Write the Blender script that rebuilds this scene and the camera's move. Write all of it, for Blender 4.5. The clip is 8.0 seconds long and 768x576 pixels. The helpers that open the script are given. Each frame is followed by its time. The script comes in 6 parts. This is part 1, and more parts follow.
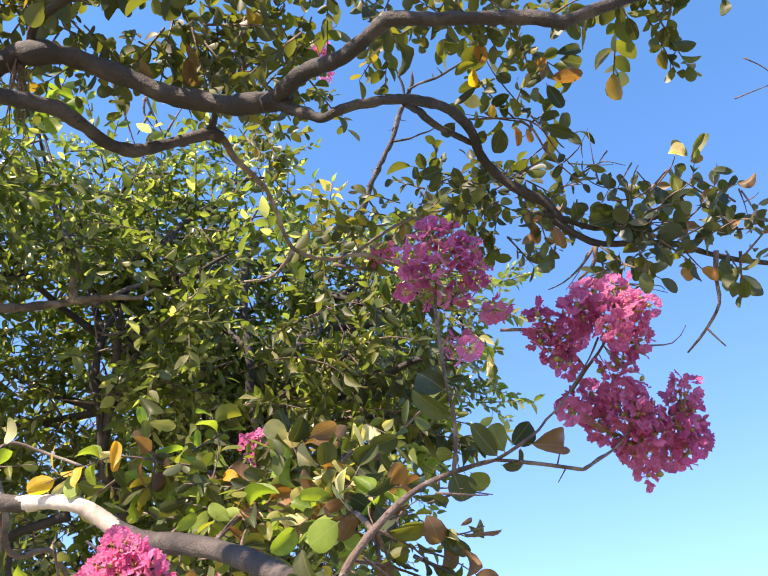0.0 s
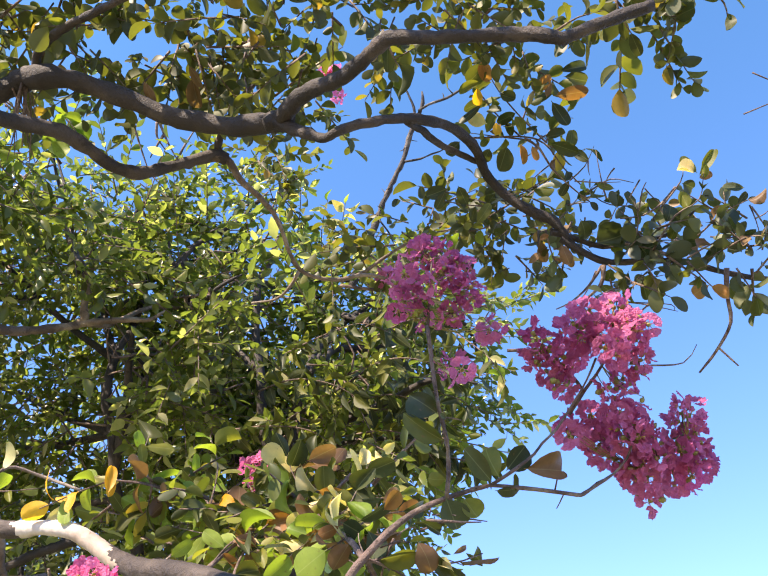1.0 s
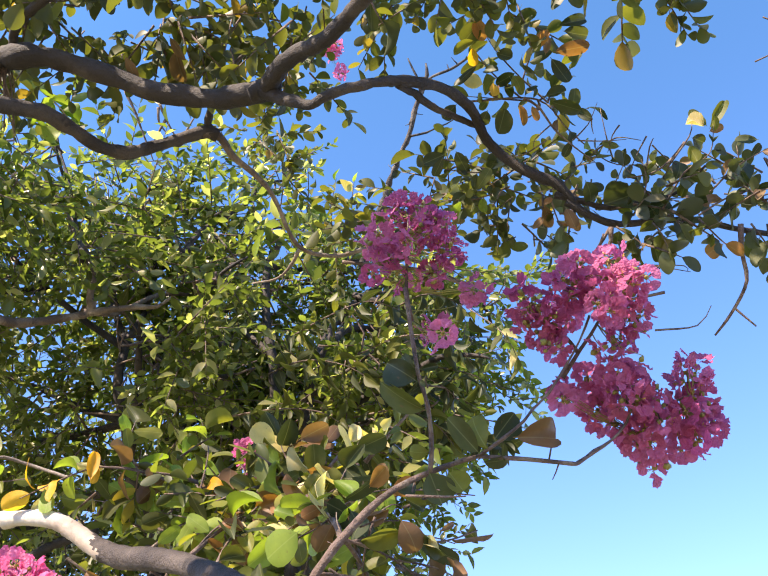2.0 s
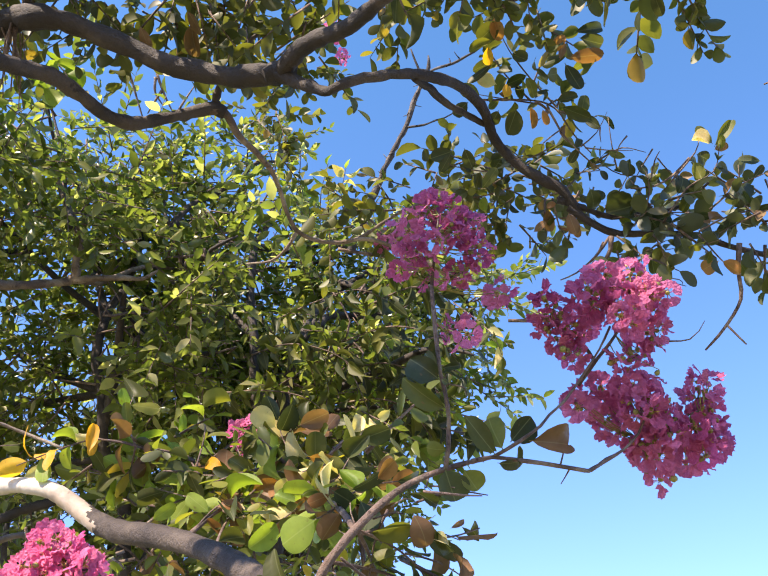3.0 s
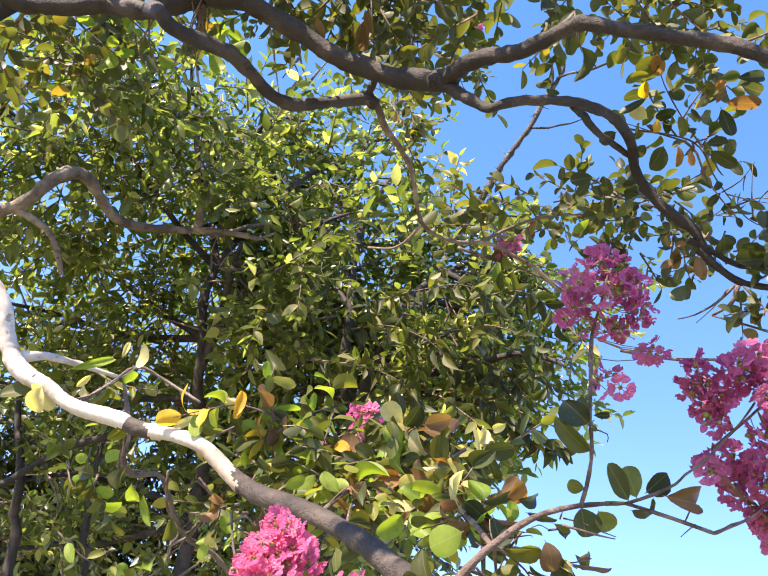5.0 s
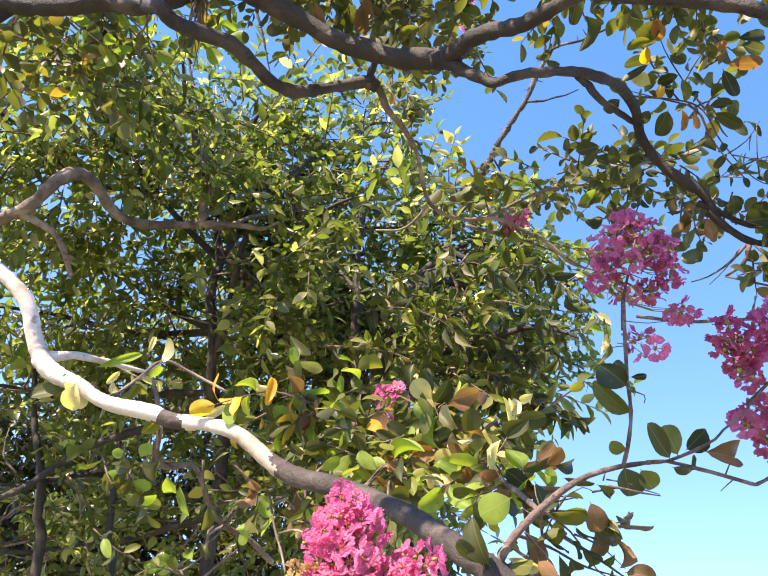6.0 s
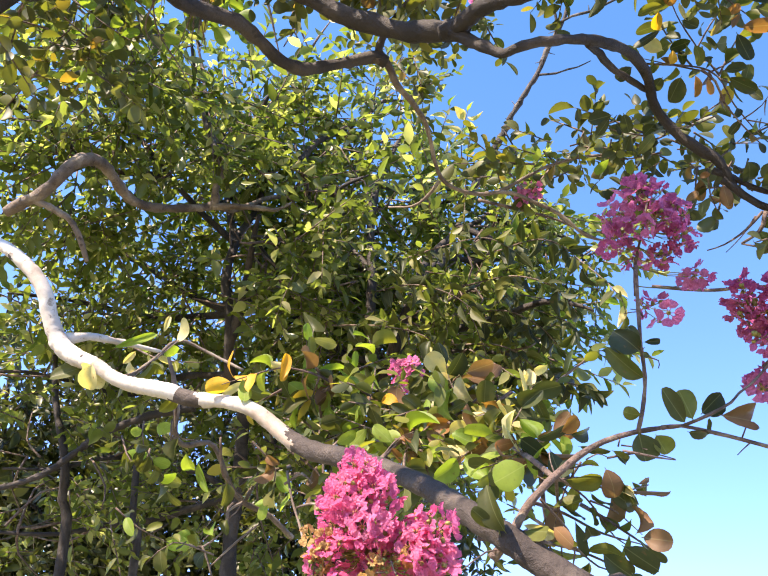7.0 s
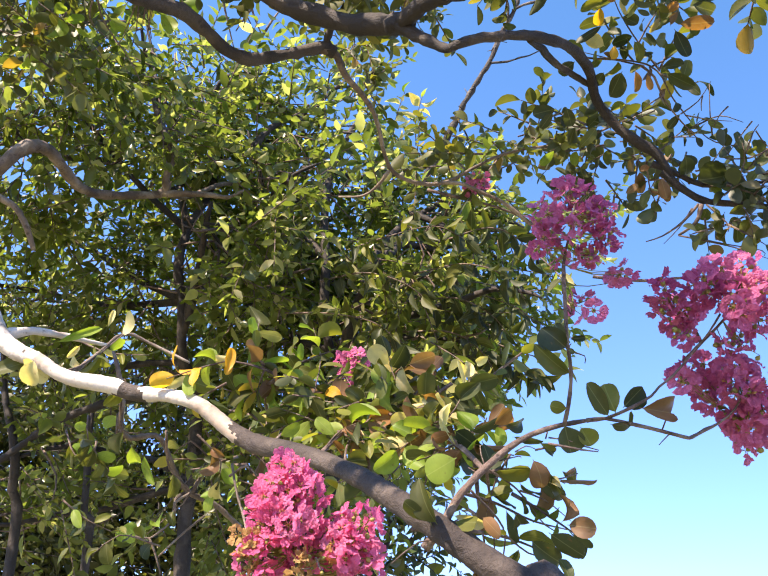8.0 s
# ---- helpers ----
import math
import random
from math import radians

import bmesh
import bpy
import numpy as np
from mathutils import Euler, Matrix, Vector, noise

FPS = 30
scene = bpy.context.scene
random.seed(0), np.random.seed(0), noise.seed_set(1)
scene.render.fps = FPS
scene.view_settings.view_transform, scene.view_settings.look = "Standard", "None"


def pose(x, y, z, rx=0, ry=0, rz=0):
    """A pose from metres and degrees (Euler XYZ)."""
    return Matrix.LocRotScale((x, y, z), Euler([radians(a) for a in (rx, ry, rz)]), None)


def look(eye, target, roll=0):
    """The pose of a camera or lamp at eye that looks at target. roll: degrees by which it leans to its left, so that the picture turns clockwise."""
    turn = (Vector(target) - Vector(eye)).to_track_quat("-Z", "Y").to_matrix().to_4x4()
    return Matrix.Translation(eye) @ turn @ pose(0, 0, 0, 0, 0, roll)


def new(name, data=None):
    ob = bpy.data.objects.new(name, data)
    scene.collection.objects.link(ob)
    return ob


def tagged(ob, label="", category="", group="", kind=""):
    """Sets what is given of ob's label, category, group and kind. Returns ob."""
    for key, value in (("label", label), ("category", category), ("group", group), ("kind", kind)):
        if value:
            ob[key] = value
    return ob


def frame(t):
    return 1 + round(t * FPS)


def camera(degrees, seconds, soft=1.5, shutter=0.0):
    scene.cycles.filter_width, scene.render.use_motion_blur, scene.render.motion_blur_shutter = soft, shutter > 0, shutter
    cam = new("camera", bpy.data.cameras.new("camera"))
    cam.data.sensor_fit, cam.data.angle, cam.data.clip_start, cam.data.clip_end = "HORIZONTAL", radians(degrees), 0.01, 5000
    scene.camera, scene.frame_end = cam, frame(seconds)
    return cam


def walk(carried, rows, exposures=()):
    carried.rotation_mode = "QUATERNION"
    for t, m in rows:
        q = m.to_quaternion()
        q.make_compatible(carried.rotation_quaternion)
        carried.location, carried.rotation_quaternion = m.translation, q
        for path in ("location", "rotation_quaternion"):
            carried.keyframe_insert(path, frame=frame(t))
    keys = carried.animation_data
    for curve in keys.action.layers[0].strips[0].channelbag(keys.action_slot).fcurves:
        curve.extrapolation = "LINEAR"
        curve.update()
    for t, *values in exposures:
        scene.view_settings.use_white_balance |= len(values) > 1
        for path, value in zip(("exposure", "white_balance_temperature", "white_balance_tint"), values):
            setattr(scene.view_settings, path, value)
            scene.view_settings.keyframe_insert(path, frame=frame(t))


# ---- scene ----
cam = camera(52.3, 8.0, soft=1.2)
PATH = [
    (0, (0.0839, 0.0227, 1.6382), (0.0438, 1.6314, 2.8259), 1.99),
    (0.5, (0.1007, 0.0206, 1.6577), (0.0211, 1.6065, 2.8736), 2.27),
    (1, (0.1166, 0.0399, 1.6514), (0.0293, 1.6160, 2.8795), 2.65),
    (1.5, (0.1549, 0.0660, 1.6699), (0.0282, 1.6553, 2.8774), 1.92),
    (1.7, (0.1661, 0.0879, 1.6731), (0.0176, 1.6824, 2.8712), 1.36),
    (2.8, (0.1679, 0.1356, 1.6811), (0.0844, 1.7475, 2.8621), 3.40),
    (3, (0.1086, 0.1010, 1.6765), (0.0324, 1.7218, 2.8458), 4.40),
    (3.5, (-0.0631, -0.0172, 1.6890), (-0.2015, 1.6142, 2.8376), 9.07),
    (4, (-0.0469, -0.0336, 1.6842), (-0.2818, 1.6083, 2.8018), 13.53),
    (4.5, (-0.0132, 0.0085, 1.6899), (-0.2771, 1.6565, 2.7919), 17.12),
    (4.7, (-0.0050, -0.0059, 1.6808), (-0.2713, 1.6495, 2.7712), 17.70),
    (5.8, (-0.0418, -0.0141, 1.6426), (-0.2774, 1.6588, 2.7131), 14.20),
    (6, (-0.0489, -0.0171, 1.6401), (-0.2932, 1.6661, 2.6924), 13.47),
    (6.5, (-0.0482, -0.0286, 1.6177), (-0.3164, 1.6651, 2.6469), 12.54),
    (7, (-0.0400, -0.0086, 1.6322), (-0.3180, 1.6989, 2.6359), 12.62),
    (7.5, (-0.0169, -0.0163, 1.6360), (-0.2327, 1.7065, 2.6286), 12.27),
    (8, (-0.0108, -0.0390, 1.6431), (-0.1810, 1.6938, 2.6272), 10.65),
]
walk(cam, [(t, look(eye, target, roll)) for t, eye, target, roll in PATH], [(t, e, 6900, 19.5) for t, e in ((0.0, 1.70), (1.5, 1.71), (2.8, 1.56), (3.5, 1.73), (4.0, 1.89), (6.0, 1.87), (7.0, 1.83), (8.0, 1.71))])

# ---- world, sun ----
SUN_TO = Vector((-0.55, -0.52, 0.64)).normalized()
world = bpy.data.worlds.new("world")
scene.world = world
world.use_nodes = True
wt = world.node_tree
sky = wt.nodes.new("ShaderNodeTexSky")
sky.sky_type = "NISHITA"
sky.sun_disc = False
sky.sun_elevation = math.asin(SUN_TO.z)
sky.sun_rotation = math.atan2(SUN_TO.x, SUN_TO.y)
sky.air_density, sky.dust_density, sky.ozone_density = 1.0, 0.25, 2.0
sky.altitude = 1000
tone = wt.nodes.new("ShaderNodeMix")
tone.data_type, tone.blend_type = "RGBA", "MULTIPLY"
tone.inputs[0].default_value = 1.0
way = wt.nodes.new("ShaderNodeTexCoord")
height = wt.nodes.new("ShaderNodeSeparateXYZ")
wt.links.new(way.outputs["Generated"], height.inputs[0])
air = wt.nodes.new("ShaderNodeMapRange")
air.inputs["From Min"].default_value, air.inputs["From Max"].default_value = 0.2, 0.8
wt.links.new(height.outputs["Z"], air.inputs["Value"])
hue = wt.nodes.new("ShaderNodeMix")
hue.data_type = "RGBA"
hue.inputs[6].default_value, hue.inputs[7].default_value = (0.575, 0.69, 1.0, 1), (0.475, 0.80, 0.96, 1)
wt.links.new(air.outputs[0], hue.inputs[0])
wt.links.new(hue.outputs[2], tone.inputs[7])
wt.links.new(sky.outputs[0], tone.inputs[6])
wt.links.new(tone.outputs[2], wt.nodes["Background"].inputs["Color"])
wt.nodes["Background"].inputs["Strength"].default_value = 0.15
lamp = bpy.data.lights.new("sun", "SUN")
lamp.energy, lamp.angle, lamp.color = 4.4, radians(0.53), (1.0, 0.90, 0.74)
sun = new("sun", lamp)
sun.matrix_world = look(SUN_TO * 60, (0, 0, 0))

# ---- materials ----
def mat(name):
    m = bpy.data.materials.new(name)
    m.use_nodes = True
    nt = m.node_tree
    return m, nt, nt.nodes["Principled BSDF"], nt.nodes["Material Output"]


def ramp(nt, source, stops, smooth=True):
    r = nt.nodes.new("ShaderNodeValToRGB")
    r.color_ramp.interpolation = "LINEAR" if smooth else "CONSTANT"
    e = r.color_ramp.elements
    e[0].position, e[0].color = stops[0][0], (*stops[0][1], 1)
    e[1].position, e[1].color = stops[-1][0], (*stops[-1][1], 1)
    for p, c in stops[1:-1]:
        e.new(p).color = (*c, 1)
    nt.links.new(source, r.inputs[0])
    return r.outputs[0]


def noise_tex(nt, scale, detail=4.0, rough=0.6, coord="Object", stretch=None):
    tc = nt.nodes.new("ShaderNodeTexCoord")
    n = nt.nodes.new("ShaderNodeTexNoise")
    n.inputs["Scale"].default_value, n.inputs["Detail"].default_value, n.inputs["Roughness"].default_value = scale, detail, rough
    if stretch:
        mp = nt.nodes.new("ShaderNodeMapping")
        mp.inputs["Scale"].default_value = stretch
        nt.links.new(tc.outputs[coord], mp.inputs[0])
        nt.links.new(mp.outputs[0], n.inputs["Vector"])
    else:
        nt.links.new(tc.outputs[coord], n.inputs["Vector"])
    return n.outputs["Fac"]


def mixc(nt, fac, a, b, mode="MIX"):
    m = nt.nodes.new("ShaderNodeMix")
    m.data_type, m.blend_type = "RGBA", mode
    for sock, val in ((m.inputs[0], fac), (m.inputs[6], a), (m.inputs[7], b)):
        if hasattr(val, "is_linked"):
            nt.links.new(val, sock)
        elif isinstance(val, (int, float)):
            sock.default_value = val
        else:
            sock.default_value = (*val, 1)
    return m.outputs[2]


def bump(nt, height, strength, distance, bsdf):
    b = nt.nodes.new("ShaderNodeBump")
    b.inputs["Strength"].default_value, b.inputs["Distance"].default_value = strength, distance
    nt.links.new(height, b.inputs["Height"])
    nt.links.new(b.outputs[0], bsdf.inputs["Normal"])


def bark_material(name, dark, mid, pale, patch=9.0, relief=0.9):
    m, nt, p, out = mat(name)
    big = ramp(nt, noise_tex(nt, patch, 3, 0.5), [(0.38, dark), (0.47, mid), (0.53, mid), (0.6, pale)])
    fine = noise_tex(nt, 90, 6, 0.7)
    col = mixc(nt, 0.35, big, ramp(nt, fine, [(0.3, (0.35, 0.32, 0.3)), (0.75, (1, 1, 1))]), "MULTIPLY")
    scar = ramp(nt, noise_tex(nt, patch * 2.6, 5, 0.65), [(0.34, (0.3, 0.24, 0.2)), (0.40, (1, 1, 1))])
    col = mixc(nt, 0.8, col, scar, "MULTIPLY")
    crack = ramp(nt, noise_tex(nt, 34, 4, 0.6, stretch=(0.35, 1.0, 1.0)), [(0.28, (0.3, 0.25, 0.22)), (0.36, (1, 1, 1)), (0.62, (1, 1, 1)), (0.72, (1.35, 1.3, 1.25))])
    col = mixc(nt, 0.75, col, crack, "MULTIPLY")
    col = mixc(nt, 0.55 * relief, col, ramp(nt, noise_tex(nt, 240, 3, 0.6), [(0.35, (0.6, 0.57, 0.55)), (0.6, (1, 1, 1))]), "MULTIPLY")
    nt.links.new(col, p.inputs["Base Color"])
    p.inputs["Roughness"].default_value = 0.72
    ridge = noise_tex(nt, 26, 6, 0.75)
    add = nt.nodes.new("ShaderNodeMath")
    nt.links.new(fine, add.inputs[0])
    nt.links.new(ridge, add.inputs[1])
    bump(nt, add.outputs[0], relief, 0.006, p)
    return m


def leaf_material(name, stops, islands, translucent=0.45, rough=0.5, shine=(1.5, 1.58, 0.6)):
    """Thin leaf: a glossy face with light that shines through; colours vary leaf by leaf."""
    m, nt, p, out = mat(name)
    if islands:
        rnd = nt.nodes.new("ShaderNodeNewGeometry").outputs["Random Per Island"]
    else:
        rnd = nt.nodes.new("ShaderNodeObjectInfo").outputs["Random"]
    col = ramp(nt, rnd, stops)
    blotch = noise_tex(nt, 2.2 if not islands else 14, 3, 0.6)
    col = mixc(nt, 0.5, col, ramp(nt, blotch, [(0.3, (0.55, 0.6, 0.5)), (0.7, (1.15, 1.1, 1.0))]), "MULTIPLY")
    if not islands:
        spots = ramp(nt, noise_tex(nt, 5.5, 4, 0.65), [(0.62, (0, 0, 0)), (0.72, (1, 1, 1))])
        col = mixc(nt, mixc(nt, 0.55, (0, 0, 0), spots), col, (0.14, 0.075, 0.03))
        tc = nt.nodes.new("ShaderNodeTexCoord")
        sep = nt.nodes.new("ShaderNodeSeparateXYZ")
        nt.links.new(tc.outputs["Object"], sep.inputs[0])
        ab = nt.nodes.new("ShaderNodeMath")
        ab.operation = "ABSOLUTE"
        nt.links.new(sep.outputs[0], ab.inputs[0])
        rib = ramp(nt, ab.outputs[0], [(0.006, (0.22, 0.22, 0.22)), (0.016, (0, 0, 0))])
        col = mixc(nt, rib, col, mixc(nt, 0.5, col, (0.55, 0.55, 0.3)))
        wv = nt.nodes.new("ShaderNodeTexWave")
        wv.bands_direction = "Y"
        wv.inputs["Scale"].default_value, wv.inputs["Distortion"].default_value = 3.2, 2.0
        nt.links.new(tc.outputs["Object"], wv.inputs["Vector"])
        bump(nt, wv.outputs["Fac"], 0.05, 0.001, p)
    nt.links.new(col, p.inputs["Base Color"])
    p.inputs["Roughness"].default_value = rough
    p.inputs["Specular IOR Level"].default_value = 0.55 if islands else 0.3
    tr = nt.nodes.new("ShaderNodeBsdfTranslucent")
    nt.links.new(mixc(nt, 1.0, col, shine, "MULTIPLY"), tr.inputs["Color"])
    mx = nt.nodes.new("ShaderNodeMixShader")
    mx.inputs[0].default_value = translucent
    nt.links.new(p.outputs[0], mx.inputs[1])
    nt.links.new(tr.outputs[0], mx.inputs[2])
    nt.links.new(mx.outputs[0], out.inputs["Surface"])
    return m


def petal_material(name, a, b):
    m, nt, p, out = mat(name)
    rnd = nt.nodes.new("ShaderNodeObjectInfo").outputs["Random"]
    col = ramp(nt, rnd, [(0.0, a), (1.0, b)])
    col = mixc(nt, 0.6, col, ramp(nt, noise_tex(nt, 7, 3, 0.6), [(0.32, (0.9, 0.75, 0.85)), (0.68, (1.1, 1.35, 1.2))]), "MULTIPLY")
    nt.links.new(col, p.inputs["Base Color"])
    p.inputs["Roughness"].default_value = 0.6
    bump(nt, noise_tex(nt, 9, 2, 0.5), 0.6, 0.03, p)
    tr = nt.nodes.new("ShaderNodeBsdfTranslucent")
    nt.links.new(col, tr.inputs["Color"])
    mx = nt.nodes.new("ShaderNodeMixShader")
    mx.inputs[0].default_value = 0.55
    nt.links.new(p.outputs[0], mx.inputs[1])
    nt.links.new(tr.outputs[0], mx.inputs[2])
    nt.links.new(mx.outputs[0], out.inputs["Surface"])
    return m


# BARK is darkened for limbs in shade, TAN lightened for sunlit boughs.
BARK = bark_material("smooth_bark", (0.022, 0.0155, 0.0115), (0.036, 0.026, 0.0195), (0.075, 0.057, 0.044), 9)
PALE = bark_material("peeling_pale_bark", (0.36, 0.29, 0.22), (0.58, 0.52, 0.44), (0.68, 0.63, 0.55), 11, 0.25)
TAN = bark_material("tan_bark", (0.11, 0.078, 0.058), (0.2, 0.15, 0.112), (0.32, 0.26, 0.2), 12)
# Brown bark of the near limb, darkened to hold leaf shade.
NEARBARK_SHADED = bark_material("grey_brown_shaded_bark", (0.036, 0.025, 0.019), (0.058, 0.042, 0.032), (0.1, 0.076, 0.058), 14)
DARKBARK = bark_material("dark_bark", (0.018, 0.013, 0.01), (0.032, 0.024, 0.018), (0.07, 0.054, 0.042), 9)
TWIG = bark_material("twig_bark", (0.09, 0.06, 0.045), (0.16, 0.105, 0.08), (0.24, 0.18, 0.13), 40)
DEAD = bark_material("dead_wood", (0.025, 0.02, 0.017), (0.05, 0.041, 0.035), (0.15, 0.13, 0.115), 14)
GREENS = [(0.0, (0.058, 0.064, 0.02)), (0.45, (0.094, 0.098, 0.025)), (0.8, (0.135, 0.14, 0.03)), (0.95, (0.19, 0.18, 0.035)), (1.0, (0.34, 0.20, 0.04))]
LEAF = leaf_material("leaf_green", [*GREENS[:3], (1.0, (0.18, 0.18, 0.032))], False)
LEAVES = leaf_material("leaves_green", GREENS, True)
# The two palest stops paint sun flecks onto scattered leaves.
CROWN = leaf_material("crown_leaves", [(0.0, (0.09, 0.108, 0.03)), (0.5, (0.15, 0.172, 0.045)), (0.82, (0.22, 0.235, 0.07)), (0.93, (0.40, 0.37, 0.17)), (1.0, (0.5, 0.46, 0.27))], True, 0.6, 0.27, (1.34, 1.56, 0.66))
OLIVE = leaf_material("olive_leaves", [(0.0, (0.05, 0.062, 0.018)), (0.45, (0.09, 0.108, 0.024)), (0.8, (0.19, 0.21, 0.035)), (1.0, (0.42, 0.30, 0.06))], True, 0.5)
# Grey-green copy of the leaves, darkened for the shaded right limb.
DULL_SHADED = leaf_material("dull_shaded_leaves", [(0.0, (0.040, 0.050, 0.024)), (0.55, (0.072, 0.085, 0.036)), (0.9, (0.11, 0.115, 0.045)), (1.0, (0.22, 0.12, 0.05))], True, 0.32, 0.5)
# Leaf colour lowered to paint the shade in the low gaps.
SHADED_GREEN = leaf_material("shaded_leaves", [(0.0, (0.036, 0.046, 0.014)), (0.6, (0.07, 0.082, 0.022)), (1.0, (0.15, 0.15, 0.04))], True, 0.35, 0.4)
LEAF_YELLOW = leaf_material("leaf_yellow", [(0, (0.68, 0.31, 0.02)), (1, (0.68, 0.42, 0.05))], False, 0.5)
LEAF_ORANGE = leaf_material("leaf_orange", [(0, (0.2, 0.092, 0.04)), (1, (0.38, 0.175, 0.06))], False, 0.45)
LEAF_CREAM = leaf_material("leaf_cream", [(0, (0.55, 0.48, 0.26)), (1, (0.62, 0.5, 0.24))], False, 0.4)
LEAF_BROWN = leaf_material("leaf_brown", [(0, (0.13, 0.075, 0.042)), (1, (0.21, 0.115, 0.06))], False, 0.35)
# The lime and dark copies also hold sun and shade on green leaves.
LEAF_LIME = leaf_material("leaf_lime", [(0, (0.16, 0.24, 0.035)), (1, (0.27, 0.33, 0.06))], False, 0.5)
LEAF_SHADED = leaf_material("leaf_shaded", [(0, (0.032, 0.042, 0.018)), (1, (0.06, 0.072, 0.026))], False, 0.3)
TINTS = {"d": LEAF_SHADED, "y": LEAF_YELLOW, "o": LEAF_ORANGE, "c": LEAF_CREAM, "b": LEAF_BROWN, "l": LEAF_LIME, "g": LEAF}
# Magenta is the petal tone with shade in it, pink the sunlit tone.
PETAL = petal_material("petal_magenta_shaded", (0.58, 0.105, 0.265), (0.74, 0.21, 0.375))
PETAL_DRY = petal_material("petal_withered", (0.5, 0.28, 0.09), (0.66, 0.42, 0.17))
PETAL_PINK = petal_material("petal_pink", (0.84, 0.14, 0.33), (0.92, 0.28, 0.47))
CALYX = leaf_material("calyx_green", [(0, (0.20, 0.22, 0.05)), (1, (0.34, 0.28, 0.07))], True, 0.2)
STAMEN = leaf_material("stamen_ochre", [(0, (0.55, 0.32, 0.07)), (1, (0.62, 0.40, 0.10))], True, 0.2)


def ground_material():
    m, nt, p, out = mat("pale_bounce_ground")
    a = ramp(nt, noise_tex(nt, 0.6, 5, 0.6), [(0.35, (0.26, 0.25, 0.12)), (0.6, (0.40, 0.35, 0.21)), (0.75, (0.5, 0.42, 0.29))])
    f = noise_tex(nt, 60, 5, 0.7)
    nt.links.new(mixc(nt, 0.5, a, ramp(nt, f, [(0.3, (0.4, 0.4, 0.4)), (0.7, (1.2, 1.2, 1.2))]), "MULTIPLY"), p.inputs["Base Color"])
    p.inputs["Roughness"].default_value = 0.9
    bump(nt, f, 0.8, 0.03, p)
    return m


# ---- helpers for plants ----
WORLD = {}


def mesh_of(name, verts, faces, material, smooth=True, slots=None):
    me = bpy.data.meshes.new(name)
    me.from_pydata([tuple(v) for v in verts], [], [tuple(f) for f in faces])
    for m in (material if isinstance(material, (list, tuple)) else [material]):
        me.materials.append(m)
    if slots is not None:
        me.polygons.foreach_set("material_index", slots)
    if smooth:
        me.polygons.foreach_set("use_smooth", [True] * len(me.polygons))
    me.update()
    return me


def child(name, me, parent, m=None, label="", kind=""):
    """A part, placed in the world by m, under its thing or part."""
    ob = new(name, me)
    m = m or Matrix.Identity(4)
    ob.parent = parent
    ob.matrix_parent_inverse = WORLD[parent.name].inverted()
    ob.matrix_basis = m
    WORLD[ob.name] = m
    return tagged(ob, label, kind=kind)


def thing(name, at, label, category, group=""):
    ob = new(name)
    ob.empty_display_size = 0.2
    ob.matrix_basis = Matrix.Translation(at)
    WORLD[ob.name] = Matrix.Translation(at)
    return tagged(ob, label, category, group)


def spline(points, step):
    """A smooth line through the points, with their fourth number (a radius) carried along."""
    p = np.array(points, float)
    p = np.vstack([2 * p[0] - p[1], p, 2 * p[-1] - p[-2]])
    out = []
    for i in range(1, len(p) - 2):
        a, b, c, d = p[i - 1], p[i], p[i + 1], p[i + 2]
        n = max(2, int(np.linalg.norm((c - b)[:3]) / step))
        for k in range(n):
            t = k / n
            out.append(0.5 * (2 * b + (c - a) * t + (2 * a - 5 * b + 4 * c - d) * t * t + (3 * b - a - 3 * c + d) * t ** 3))
    out.append(p[-2])
    return np.array(out)


def tube(points, step=0.03, sides=10, rough=0.08, seed=0):
    """Verts and faces of a round, slightly knobbly limb through points (x, y, z, radius)."""
    line = spline(points, step)
    pos, rad = line[:, :3], np.maximum(line[:, 3], 0.0006)
    tan = np.gradient(pos, axis=0)
    tan /= np.linalg.norm(tan, axis=1)[:, None] + 1e-9
    u = np.cross(tan[0], (0.3, 0.2, 0.93))
    u /= np.linalg.norm(u)
    verts, faces = [], []
    for i in range(len(pos)):
        u = u - tan[i] * np.dot(u, tan[i])
        u /= np.linalg.norm(u)
        w = np.cross(tan[i], u)
        for k in range(sides):
            a = 2 * math.pi * k / sides
            d = u * math.cos(a) + w * math.sin(a)
            q = pos[i] + d * rad[i]
            r = rad[i] * (1 + rough * 2 * noise.noise(Vector(q * (0.35 / max(rad[i], 0.004))) + Vector((seed, 0, 0))) + rough * noise.noise(Vector(q * (1.1 / max(rad[i], 0.004)))))
            verts.append(pos[i] + d * r)
    for i in range(len(pos) - 1):
        for k in range(sides):
            a, b = i * sides + k, i * sides + (k + 1) % sides
            faces.append((a, b, b + sides, a + sides))
    faces.append(tuple(range(sides - 1, -1, -1)))
    faces.append(tuple(range((len(pos) - 1) * sides, len(pos) * sides)))
    return verts, faces


